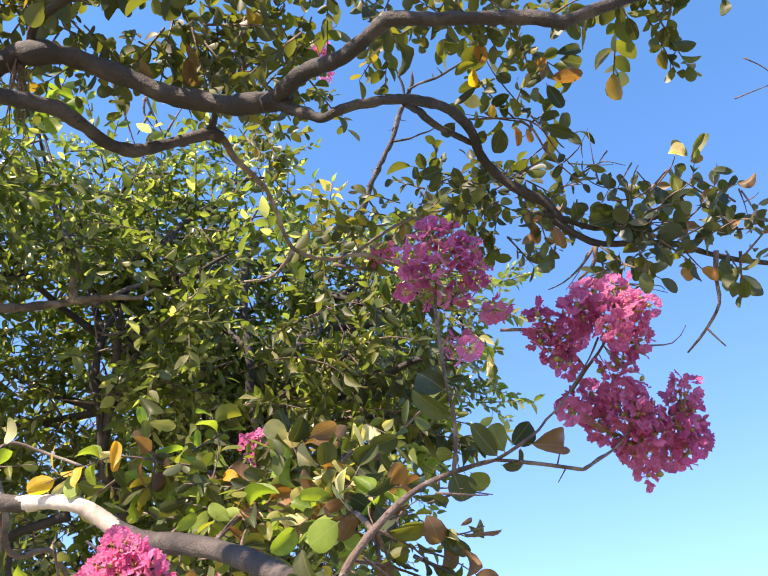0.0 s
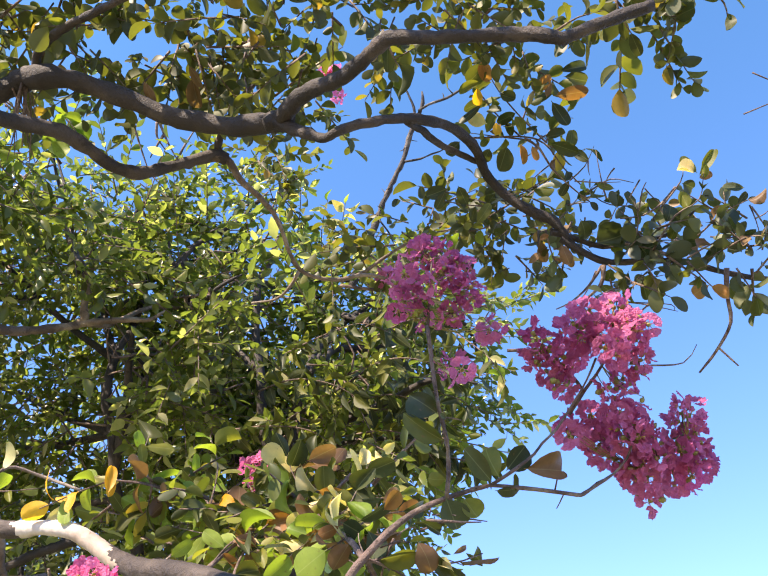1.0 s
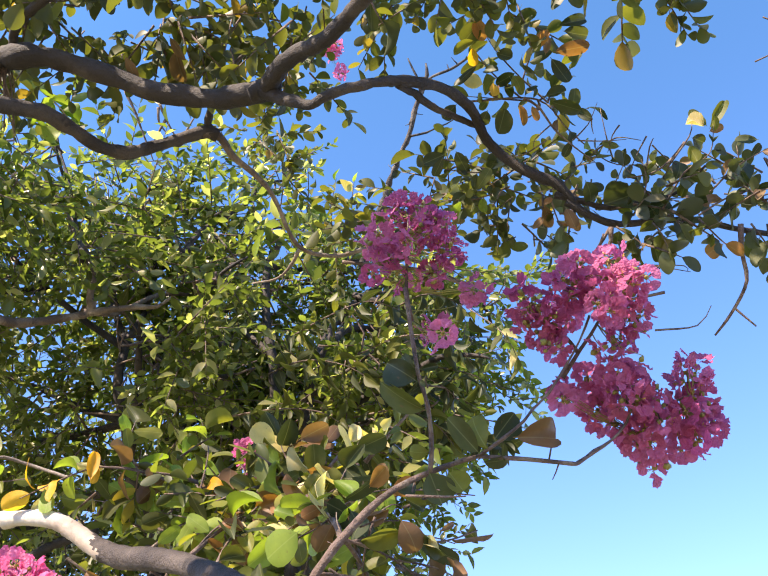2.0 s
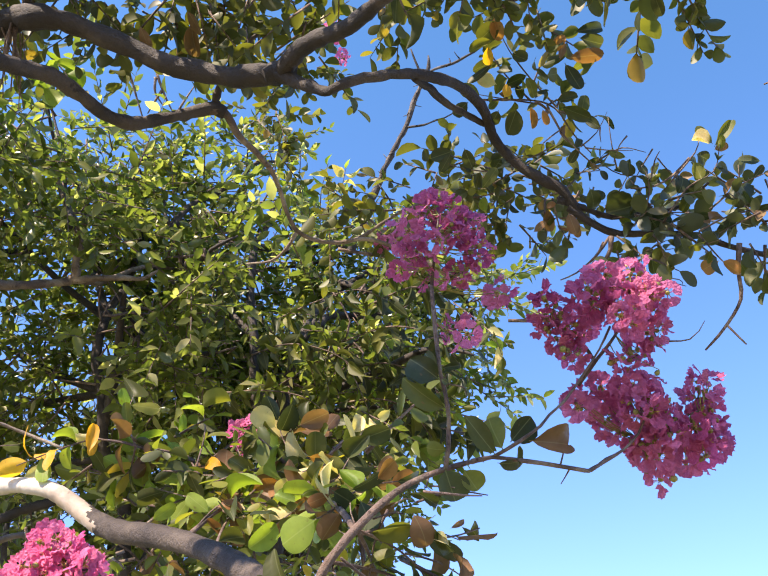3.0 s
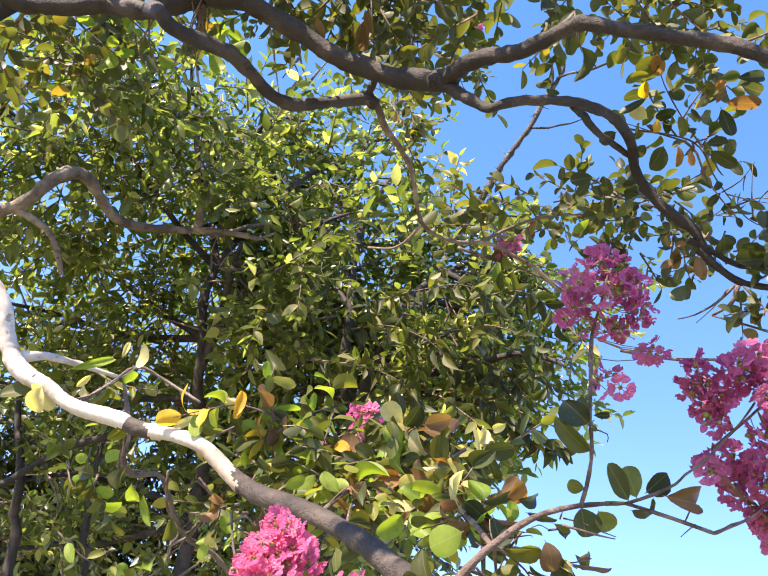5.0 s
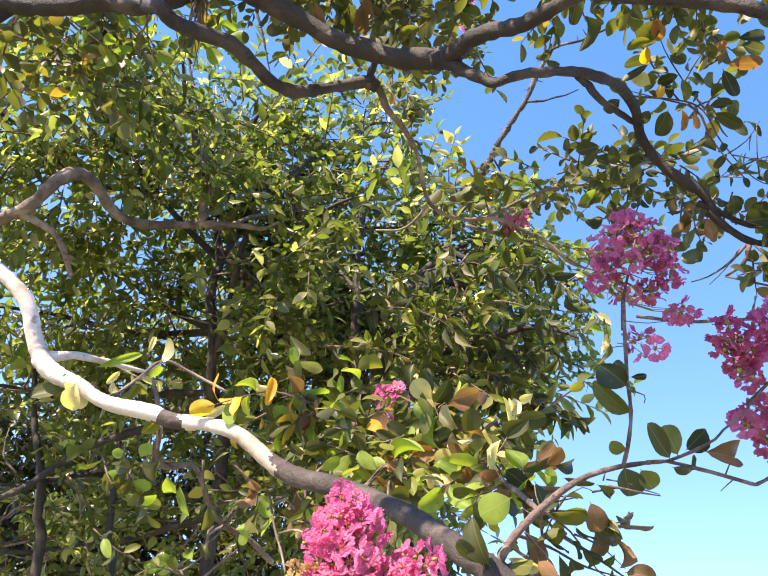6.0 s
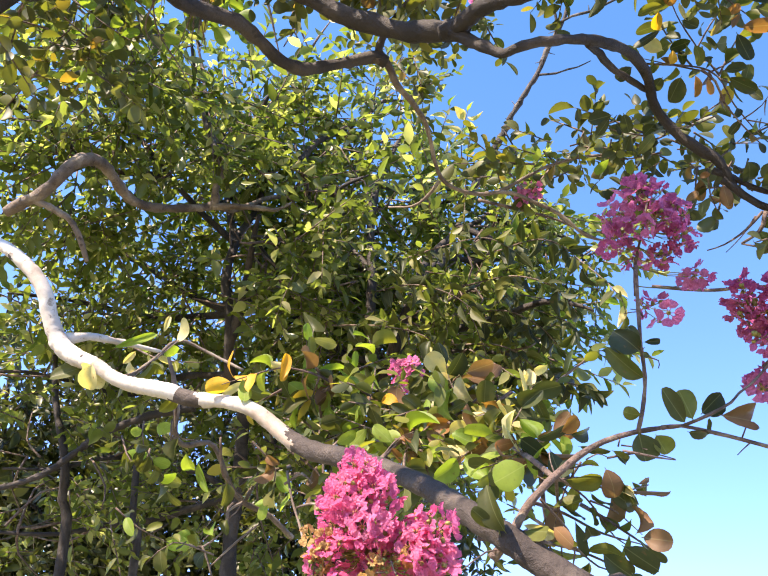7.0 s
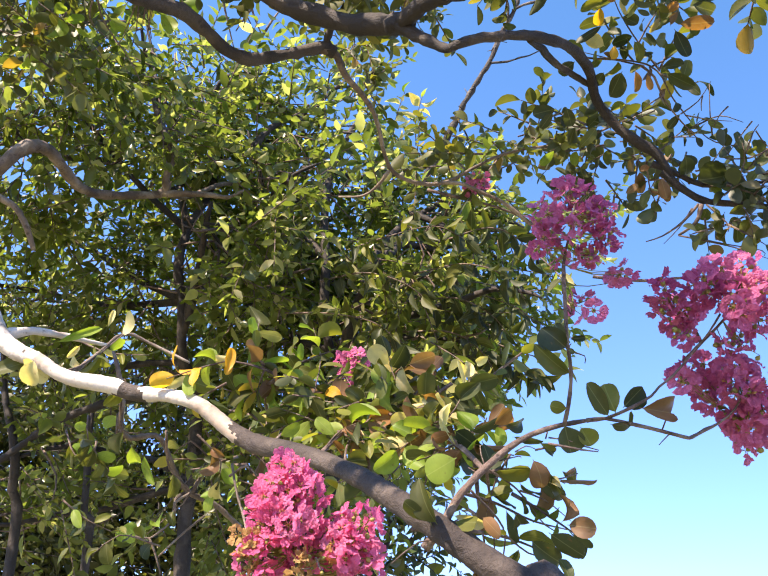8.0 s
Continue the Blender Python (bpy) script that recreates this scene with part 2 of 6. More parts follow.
def limb(tree, points, r0, r1, material, name="limb", label="", sides=14, step=0.016, rough=0.15, wobble=0.0):
    n = len(points)
    if wobble:
        fine = spline([(*p, 0) for p in points], 0.3)[:, :3]
        points = [tuple(q + wobble * np.array(noise.noise_vector(Vector(q * 2.3)))) for q in fine]
        n = len(points)
    pts = [(*p, r0 + (r1 - r0) * i / (n - 1)) if len(p) == 3 else p for i, p in enumerate(points)]
    v, f = tube(pts, step, sides, rough, len(WORLD))
    return child(name, mesh_of(name, v, f, material), tree, label=label)


def leaf_shape(width, fold, curl, droop, wavy, twist, rng, ws=(0.025, 0.03, 0.32, 0.66, 0.92, 1.0, 0.97, 0.80, 0.50, 0.10)):
    """One leaf, 1 long along y, with its face towards z: folded on its rib, wavy along its margin."""
    ys = (0.0, 0.07, 0.14, 0.26, 0.42, 0.58, 0.74, 0.88, 0.965, 1.0)
    verts, faces = [], []
    ph, ph2, cup, lop = rng.uniform(0, 6.3), rng.uniform(0, 6.3), rng.uniform(-0.5, 0.6), rng.uniform(-0.12, 0.12)
    for y, w in zip(ys, ws):
        half = width * w if w > 0.05 else w * 0.4
        z = -droop * y * y + curl * math.sin(y * 3.0)
        c, n = math.cos(twist * y), math.sin(twist * y)
        for k in (-1, -0.55, 0, 0.55, 1):
            ripple = wavy * math.sin(11 * y + (ph if k < 0 else ph2)) * k * k * (half > 0.02)
            x, h = k * half * (1 + lop * k), fold * half * abs(k) + cup * half * k * k + ripple
            verts.append((x * c - h * n, y + 0.3 * ripple, z + x * n + h * c))
    for i in range(len(ys) - 1):
        for j in range(4):
            a = 5 * i + j
            faces.append((a, a + 1, a + 6, a + 5))
    return verts, faces


RNG = random.Random(7)
SHAPES = [leaf_shape(RNG.uniform(0.24, 0.34), RNG.uniform(0.15, 1.1), RNG.uniform(-0.14, 0.16), RNG.uniform(-0.15, 0.55), RNG.uniform(0.012, 0.045), RNG.uniform(-0.7, 0.7), RNG) for _ in range(20)]
LEAF_MESHES = {k: [mesh_of("leaf", v, f, m) for v, f in SHAPES] for k, m in TINTS.items()}

LANCE = (0.03, 0.04, 0.42, 0.78, 1.0, 0.94, 0.72, 0.42, 0.17, 0.03)
POINTED = [leaf_shape(RNG.uniform(0.19, 0.26), RNG.uniform(0.1, 0.8), RNG.uniform(-0.1, 0.12), RNG.uniform(0.0, 0.6), 0.012, RNG.uniform(-0.6, 0.6), RNG, LANCE) for _ in range(14)]
POINTED_MESHES = {k: [mesh_of("leaf", v, f, TINTS[k]) for v, f in POINTED] for k in "dglc"}


def leaf_pose(base, way, face, size):
    y = Vector(way).normalized()
    z = Vector(face) - y * y.dot(Vector(face))
    if z.length < 1e-4:
        z = y.orthogonal()
    z.normalize()
    x = y.cross(z)
    m = Matrix((x, y, z)).transposed().to_4x4()
    return Matrix.Translation(base) @ m @ Matrix.Scale(size, 4)


def any_face(rng, up=0.6):
    v = Vector((rng.gauss(0, 1), rng.gauss(0, 1), rng.gauss(0, 1))).normalized()
    return v + Vector((0, 0, up))


def pick(rng, tints):
    return rng.choice(tints)


def twig(tree, points, n, size=0.06, tints="g", r=0.003, seed=0, spread=0.9, bare=0.15, up=0.5, droop=0.25, meshes=LEAF_MESHES):
    """A thin twig through the points, with n leaves set in turn along it, each a part of the twig."""
    rng = random.Random(seed * 131 + 17)
    m = len(points)
    jit = [Vector(p) + Vector([rng.uniform(-1, 1) * 0.006 for _ in range(3)]) * (0 < i < m - 1) for i, p in enumerate(points)]
    if m == 2:
        a, b = jit
        mid = (a + b) / 2 + Vector([rng.uniform(-1, 1) for _ in range(3)]) * (b - a).length * 0.08
        jit = [a, mid, b]
    pts = [(*p, r * (1 - 0.65 * i / (len(jit) - 1))) for i, p in enumerate(jit)]
    v, f = tube(pts, 0.02, 6, 0.12, seed)
    ob = child("twig", mesh_of("twig", v, f, TWIG), tree)
    line = spline(pts, 0.008)[:, :3]
    for k in range(n):
        s = bare + (1 - bare) * (k + rng.uniform(-0.3, 0.3)) / max(1, n - 1) if n > 1 else 1.0
        i = int(min(max(s, 0), 1) * (len(line) - 2))
        along = Vector(line[i + 1] - line[i]).normalized()
        side = along.orthogonal()
        side.rotate(Matrix.Rotation(k * 2.4 + rng.uniform(-0.5, 0.5), 3, along))
        way = along * rng.uniform(0.2, 0.8) + side * spread + Vector((0, 0, -droop))
        if k == n - 1:
            way = along + side * 0.2
        z = size * rng.uniform(0.72, 1.18)
        me = pick(rng, meshes[pick(rng, tints)])
        child("leaf", me, ob, leaf_pose(line[i], way, any_face(rng, up), z))
    return ob


def leaf(holder, base, tip, tint="g", face=None, seed=0, wide=0.78):
    """One leaf from its base to its tip."""
    rng = random.Random(seed + int(1000 * abs(base[0] + tip[2])))
    way = Vector(tip) - Vector(base)
    me = pick(rng, LEAF_MESHES[tint])
    return child("leaf", me, holder, leaf_pose(base, way, face or any_face(rng, 0.2) + Vector((0, -0.4, 0)), way.length * 1.05) @ Matrix.Diagonal((wide, 1, 1, 1)))


# ---- blossoms ----
def floret_mesh(name, petal, seed):
    """Six crinkled petals on thin claws round a green calyx with a tuft of stamens; 1 across."""
    rng = random.Random(seed)
    verts, faces, slots = [], [], []

    def add(v, f, s):
        o = len(verts)
        verts.extend(v)
        faces.extend(tuple(i + o for i in q) for q in f)
        slots.extend([s] * len(f))

    for k in range(6):
        a = k * math.pi / 3 + rng.uniform(-0.2, 0.2)
        lift, curl = rng.uniform(-0.1, 0.8), rng.uniform(-0.5, 0.3)
        ph, amp = rng.uniform(0, 6.28), rng.uniform(0.03, 0.06)
        v = []
        for i, (r, w) in enumerate(((0.07, 0.012), (0.2, 0.022), (0.26, 0.14), (0.36, 0.24), (0.48, 0.24), (0.56, 0.14))):
            for j in (-1, -0.5, 0, 0.5, 1):
                ruffle = amp * math.sin(4.2 * j + ph + 2.0 * i) * (i > 1) * (0.5 + 0.2 * i)
                x = r + 0.018 * math.sin(6 * j + 2 * ph) * (i > 2)
                y, z = j * w * (1 + 0.12 * math.sin(3 * i + ph)), lift * r + curl * max(0, r - 0.25) ** 2 * 3 + ruffle + 0.1
                v.append((x * math.cos(a) - y * math.sin(a), x * math.sin(a) + y * math.cos(a), z))
        f = [(5 * i + j, 5 * i + j + 1, 5 * i + j + 6, 5 * i + j + 5) for i in range(5) for j in range(4)]
        add(v, f, 0)
    ring = lambda r, z: [(r * math.cos(q * math.pi / 3), r * math.sin(q * math.pi / 3), z) for q in range(6)]
    v = [(0, 0, -0.15)] + ring(0.09, -0.05) + ring(0.11, 0.05) + ring(0.05, 0.12)
    f = [(0, 1 + (q + 1) % 6, 1 + q) for q in range(6)]
    for b in (1, 7):
        f += [(b + q, b + (q + 1) % 6, b + 6 + (q + 1) % 6, b + 6 + q) for q in range(6)]
    add(v, f, 1)
    for k in range(5):
        a, t = rng.uniform(0, 6.28), rng.uniform(0.05, 0.13)
        p = Vector((t * math.cos(a), t * math.sin(a), rng.uniform(0.24, 0.32)))
        s = 0.02
        add([(0, 0, 0.1), (p.x - s, p.y, p.z), (p.x + s, p.y, p.z), (p.x, p.y + s, p.z + s)], [(0, 1, 2), (0, 2, 3), (0, 3, 1), (1, 3, 2)], 2)
    return mesh_of(name, verts, faces, [petal, CALYX, STAMEN], True, slots)


FLORETS = {"m": [floret_mesh("floret", PETAL, s) for s in range(5)], "p": [floret_mesh("floret", PETAL_PINK, s + 20) for s in range(5)], "w": [floret_mesh("floret", PETAL_DRY, s + 40) for s in range(4)]}


def ball(c, r):
    v = [(c[0], c[1], c[2] + r), (c[0], c[1], c[2] - r)] + [(c[0] + r * math.cos(q * 1.2566), c[1] + r * math.sin(q * 1.2566), c[2] + z * r * 0.3) for z in (1, -1) for q in range(5)]
    f = []
    for q in range(5):
        n = (q + 1) % 5
        f += [(0, 2 + q, 2 + n), (2 + q, 7 + q, 7 + n, 2 + n), (7 + q, 1, 7 + n)]
    return v, f


def panicle(tree, axis, lobes, tone="m", size=0.036, buds=14, seed=0, label="", stem=0.0028):
    """A blossom head: a stem along axis, side stalks, florets in the lobes (centre, radius, count), and green buds."""
    rng = random.Random(900 + seed)
    verts, faces, slots = [], [], []

    def add(v, f, s):
        o = len(verts)
        verts.extend(v)
        faces.extend(tuple(i + o for i in q) for q in f)
        slots.extend([s] * len(f))

    n = len(axis)
    add(*tube([(*p, stem * (1 - 0.6 * i / (n - 1))) for i, p in enumerate(axis)], 0.02, 6, 0.1), 0)
    line = spline([(*p, 0) for p in axis], 0.01)[:, :3]
    spots = []
    for c, r, count in lobes:
        c = Vector(c)
        made = 0
        tries = 0
        while made < count and tries < 4000:
            tries += 1
            d = Vector((rng.gauss(0, 1), rng.gauss(0, 1), rng.gauss(0, 1))).normalized()
            p = c + d * r * rng.uniform(0.35, 1.0)
            if any((p - q).length < size * 0.42 for q, _, _ in spots):
                continue
            spots.append((p, c, d))
            made += 1
    poses = []
    for p, c, d in spots:
        root = Vector(line[int(np.argmin(np.sum((line - np.array(c)) ** 2, axis=1)))])
        mid = (root + p) / 2 + Vector((0, 0, -0.006))
        add(*tube([(*root, 0.0009), (*mid, 0.0007), (*(p - d * size * 0.15), 0.0005)], 0.03, 4, 0), 1)
        poses.append((p, d))
    for k in range(buds):
        p, c, d = spots[rng.randrange(len(spots))]
        q = c + (p - c) * rng.uniform(0.3, 0.9) + Vector([rng.uniform(-1, 1) * 0.012 for _ in range(3)])
        add(*tube([(*c, 0.0009), (*q, 0.0007)], 0.05, 4, 0), 0)
        add(*ball(q, rng.uniform(0.1, 0.17) * size), 1)
    head = child("flower_panicle", mesh_of("flower_panicle", verts, faces, [TWIG, CALYX], True, slots), tree, label=label)
    for p, d in poses:
        me = pick(rng, FLORETS[tone])
        t = (d + Vector([rng.gauss(0, 0.35) for _ in range(3)])).normalized()
        m = leaf_pose(p, t.orthogonal(), t, size * rng.uniform(0.85, 1.2))
        child("floret", me, head, m)
    return head


# ---- joined foliage ----
def spray_template(rng, n, length, size, width, fine=False):
    """A twig along y with n leaves in turn: leaf verts and faces, and twig verts and faces."""
    lv, lf = [], []
    outline = ((0.0, 0.0), (0.17, 0.62), (0.42, 1.0), (0.74, 0.68), (1.0, 0.0))
    if fine:
        outline = ((0.0, 0.0), (0.12, 0.4), (0.28, 0.78), (0.5, 1.0), (0.7, 0.96), (0.87, 0.66), (0.96, 0.36), (1.0, 0.0))
    rows = len(outline) - 2
    for k in range(n):
        y = length * (0.12 + 0.88 * k / (n - 1))
        a = k * 2.5 + rng.uniform(-0.6, 0.6)
        base = Vector((0, y, -0.06 * length * (y / length) ** 2))
        way = Vector((math.cos(a), rng.uniform(0.3, 1.2), math.sin(a) * 0.7 - 0.25)).normalized()
        m = leaf_pose(base, way, any_face(rng, 0.9), size * rng.uniform(0.65, 1.2))
        fold, droop, o = rng.uniform(0.05, 0.85), rng.uniform(-0.1, 0.4), len(lv)
        for t, w in outline:
            z = -droop * t * t
            if w == 0:
                lv.append(m @ Vector((0, t, z)))
            else:
                h = width * w
                lv += [m @ Vector((-h, t, z + fold * h)), m @ Vector((0, t, z)), m @ Vector((h, t, z + fold * h))]
        lf += [(o, o + 2, o + 1), (o, o + 3, o + 2)]
        for i in range(rows - 1):
            q = o + 1 + 3 * i
            lf += [(q, q + 1, q + 4, q + 3), (q + 1, q + 2, q + 5, q + 4)]
        q = o + 1 + 3 * (rows - 1)
        lf += [(q, q + 1, q + 3), (q + 1, q + 2, q + 3)]
    tv, tf = tube([(0, 0, 0, 0.0034), (0, length / 2, -0.015 * length, 0.0024), (0, length, -0.06 * length, 0.001)], length / 3, 3, 0)
    return np.array([tuple(v) for v in lv]), lf, np.array([tuple(v) for v in tv]), tf


def foliage(tree, places, templates, material, wood, name="foliage", label=""):
    """Sprays of leaves at the given poses, joined into one part, and their twigs into another."""
    lv, lf, tv, tf, lo, to = [], [], [], [], 0, 0
    for i, m in enumerate(places):
        a, b, c, d = templates[i % len(templates)]
        r, t = np.array(m.to_3x3()), np.array(m.translation)
        lv.append(a @ r.T + t)
        lf.extend(tuple(k + lo for k in q) for q in b)
        lo += len(a)
        tv.append(c @ r.T + t)
        tf.extend(tuple(k + to for k in q) for q in d)
        to += len(c)
    child(name, mesh_of(name, np.vstack(lv).tolist(), lf, material), tree, label=label, kind="stuff")
    child("brushwood", mesh_of("brushwood", np.vstack(tv).tolist(), tf, wood), tree, kind="stuff")


BRANCHLETS = []


def along(path, n, spread, rng, start=0.0, out=0.6, droop=-0.25, grow=1.0, clump=0):
    """n spray poses round a limb's path, thicker towards its end; with clump, gathered in bunches of about that many."""
    line = spline([(*p[:3], 0) for p in path], 0.05)[:, :3]
    made = []
    while len(made) < n:
        s = start + (1 - start) * rng.random() ** 0.8
        c = Vector(line[int(s * (len(line) - 1))])
        d = Vector((rng.gauss(0, 1), rng.gauss(0, 1), rng.gauss(0, 0.8)))
        d = d.normalized() * rng.random() ** 0.45
        p = c + d * spread * (0.55 + 0.45 * s)
        if clump:
            BRANCHLETS.append((c, p))
        lean = Vector((rng.gauss(0, 0.4), rng.gauss(0, 0.4), rng.gauss(0, 0.3) + droop))
        for _ in range(rng.randint(1, 2 * clump - 1) if clump else 1):
            q = p + Vector([rng.gauss(0, 0.075) for _ in range(3)]) * (clump > 0)
            way = d * out + lean + Vector([rng.gauss(0, 0.35) for _ in range(3)])
            made.append(leaf_pose(q, way, Vector((rng.gauss(0, 0.35), rng.gauss(0, 0.35), 1)), rng.uniform(0.62, 1.38) * grow))
    return made


# ---- ground ----
# Never in view; its pale tone is made up to bounce light upwards.
gv, gf = [], []
rings = (0.0, 1.5, 3, 5, 8, 14, 30, 80, 300, 1500, 4500)
for i, r in enumerate(rings):
    for k in range(32):
        a = 2 * math.pi * k / 32
        x, y = r * math.cos(a), r * math.sin(a)
        gv.append((x, y, 0.05 * noise.noise(Vector((x * 0.4, y * 0.4, 0))) if 0 < r < 30 else 0.0))
for i in range(len(rings) - 1):
    for k in range(32):
        gf.append((i * 32 + k, i * 32 + 32 + k, i * 32 + 32 + (k + 1) % 32, i * 32 + (k + 1) % 32))
tagged(new("ground", mesh_of("ground", gv, gf, ground_material())), "unseen ground, pale to bounce light up under the trees", "ground", kind="structure")

# ---- the tree behind ----
back = thing("crape_myrtle", (-0.65, 3.8, 0), "tall leafy green tree with several dark stems behind", "tree", "crape myrtles")
rng = random.Random(3)
BT = [spray_template(rng, 14, 0.32, 0.064, 0.235) for _ in range(12)]
STEMS = [
    [(-0.9, 3.75, -0.05), (-1.117, 3.708, 2.561), (-1.241, 3.405, 3.023), (-1.301, 3.268, 3.284), (-1.393, 3.278, 3.742), (-1.395, 3.409, 4.294), (-1.434, 3.222, 4.812)],
    [(-0.6, 3.8, -0.05), (-0.517, 3.623, 2.924), (-0.572, 3.480, 3.258), (-0.660, 3.347, 3.701), (-0.767, 3.379, 4.252), (-0.755, 3.505, 4.585), (-0.695, 3.578, 4.826)],
    [(-0.45, 3.85, -0.05), (-0.454, 3.568, 2.801), (-0.439, 3.292, 3.226), (-0.425, 3.301, 3.643), (-0.275, 3.446, 4.089), (-0.097, 3.526, 4.332)],
]
FORKS = [
    [(-1.273, 3.334, 3.164), (-1.228, 3.205, 3.348), (-1.199, 3.061, 3.516), (-1.174, 2.923, 3.653)],
    [(-0.518, 3.473, 3.242), (-0.454, 3.275, 3.370), (-0.400, 3.110, 3.476), (-0.341, 3.037, 3.609)],
]
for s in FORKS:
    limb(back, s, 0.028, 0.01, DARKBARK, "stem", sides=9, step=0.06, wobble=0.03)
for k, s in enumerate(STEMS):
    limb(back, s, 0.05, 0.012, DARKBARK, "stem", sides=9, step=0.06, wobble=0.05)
BOUGHS = [
    [(-1.393, 3.278, 3.742), (-1.735, 3.107, 3.943), (-1.903, 2.677, 3.994), (-2.031, 2.250, 4.002)],
    [(-1.301, 3.268, 3.284), (-1.947, 3.571, 3.643), (-2.218, 3.153, 3.623), (-2.567, 2.824, 3.477)],
    [(-1.241, 3.405, 3.023), (-1.796, 3.788, 3.066), (-2.066, 3.460, 2.918), (-2.374, 3.188, 2.749)],
    [(-1.117, 3.708, 2.561), (-1.579, 3.881, 2.722), (-1.797, 3.489, 2.544), (-2.127, 3.322, 2.441)],
    [(-0.660, 3.347, 3.701), (-1.053, 3.543, 4.096), (-1.103, 3.140, 4.102), (-1.138, 3.100, 4.301)],
    [(-0.572, 3.480, 3.258), (-0.956, 3.683, 3.494), (-1.101, 3.280, 3.513), (-1.198, 3.080, 3.588)],
    [(-0.439, 3.292, 3.226), (-0.222, 3.608, 3.642), (0.023, 4.008, 3.963), (0.270, 4.043, 3.881)],
]
BOUGHS += [
    [(-0.517, 3.623, 2.924), (-0.333, 3.891, 3.262), (-0.156, 4.080, 3.599), (0.059, 4.061, 3.646)],
    [(-0.517, 3.623, 2.924), (-0.903, 3.888, 3.031), (-1.015, 3.713, 2.829), (-1.065, 3.658, 2.605)],
    [(-0.767, 3.379, 4.252), (-0.695, 3.615, 4.463), (-0.489, 3.532, 4.449), (-0.280, 3.475, 4.386)],
    [(-0.286, 3.415, 4.131), (-0.060, 3.375, 4.031), (0.083, 3.717, 4.237), (0.303, 3.764, 4.327)],
    [(-0.517, 3.623, 2.924), (-0.514, 4.017, 2.864), (-0.293, 3.768, 2.722), (-0.125, 3.705, 2.613)],
    [(-1.735, 3.107, 3.943), (-1.958, 2.837, 3.743), (-2.147, 2.552, 3.735), (-2.413, 2.315, 3.722)],
    [(-1.393, 3.278, 3.742), (-1.679, 3.359, 4.365), (-1.766, 3.036, 4.521), (-1.851, 2.780, 4.722)],
]
BOUGHS += [
    [(-1.117, 3.708, 2.561), (-1.560, 3.863, 2.378), (-1.843, 3.539, 2.213), (-2.175, 3.355, 2.137)],
    [(-1.103, 3.140, 4.102), (-0.990, 3.242, 4.511), (-0.841, 3.296, 4.799), (-0.670, 3.456, 4.964)],
    [(-1.395, 3.409, 4.294), (-1.492, 3.221, 4.474), (-1.361, 3.143, 4.624), (-1.180, 3.228, 4.761)],
    [(-0.086, 3.559, 4.289), (0.053, 3.868, 4.192), (0.175, 4.030, 4.115)],
    [(-1.301, 3.268, 3.284), (-2.048, 3.746, 3.436), (-2.303, 3.532, 3.301), (-2.486, 3.316, 3.207)],
    [(-1.339, 3.284, 3.340), (-1.500, 4.234, 3.912), (-1.339, 4.538, 4.102), (-1.091, 4.561, 4.180)],
    [(-0.660, 3.347, 3.701), (-1.084, 4.172, 4.244), (-1.411, 4.362, 4.369), (-1.696, 4.289, 4.324)],
]
BOUGHS += [
    [(-0.594, 3.428, 3.474), (-0.731, 4.316, 4.125), (-0.561, 4.469, 4.500), (-0.303, 4.456, 4.559)],
    [(-0.567, 3.483, 3.371), (-0.782, 4.462, 3.830), (-0.653, 4.703, 4.065), (-0.333, 4.695, 4.144)],
    [(-0.086, 3.559, 4.289), (0.139, 3.496, 4.200), (0.352, 3.621, 4.175), (0.460, 3.690, 4.052)],
    [(-0.358, 3.049, 3.586), (-0.170, 3.611, 4.033), (0.112, 3.791, 4.123), (0.352, 3.828, 4.042)],
]
DEEP = [
    [(-1.401, 3.525, 3.721), (-1.126, 3.677, 4.105), (-0.728, 3.689, 4.364), (-0.330, 3.605, 4.403)],
    [(-1.219, 3.644, 3.405), (-0.903, 3.844, 3.727), (-0.498, 3.895, 3.929), (-0.116, 3.704, 3.943)],
    [(-1.591, 3.396, 4.050), (-1.317, 3.454, 4.392), (-0.917, 3.477, 4.634), (-0.632, 3.491, 4.682)],
    [(-1.106, 3.818, 3.172), (-0.700, 3.969, 3.406), (-0.299, 3.920, 3.577), (-0.003, 3.691, 3.626)],
]
FRONT = [
    [(-0.816, 3.101, 3.612), (-0.962, 2.867, 3.492), (-1.123, 2.784, 3.415)],
    [(-0.752, 3.194, 3.487), (-0.891, 3.009, 3.385), (-1.037, 2.918, 3.323)],
    [(-0.909, 2.887, 3.731), (-0.808, 2.755, 3.756), (-0.683, 2.729, 3.809)],
    [(-1.306, 2.574, 3.664), (-1.484, 2.680, 4.032), (-1.626, 2.697, 4.362), (-1.722, 2.623, 4.661)],
    [(-0.593, 3.324, 3.308), (-0.320, 2.993, 3.324), (-0.109, 2.758, 3.362)],
    [(-0.413, 3.323, 3.171), (-0.148, 3.021, 3.142), (0.053, 2.893, 3.108)],
    [(-1.964, 2.294, 3.975), (-1.714, 2.047, 3.860), (-1.594, 1.960, 3.838)],
]
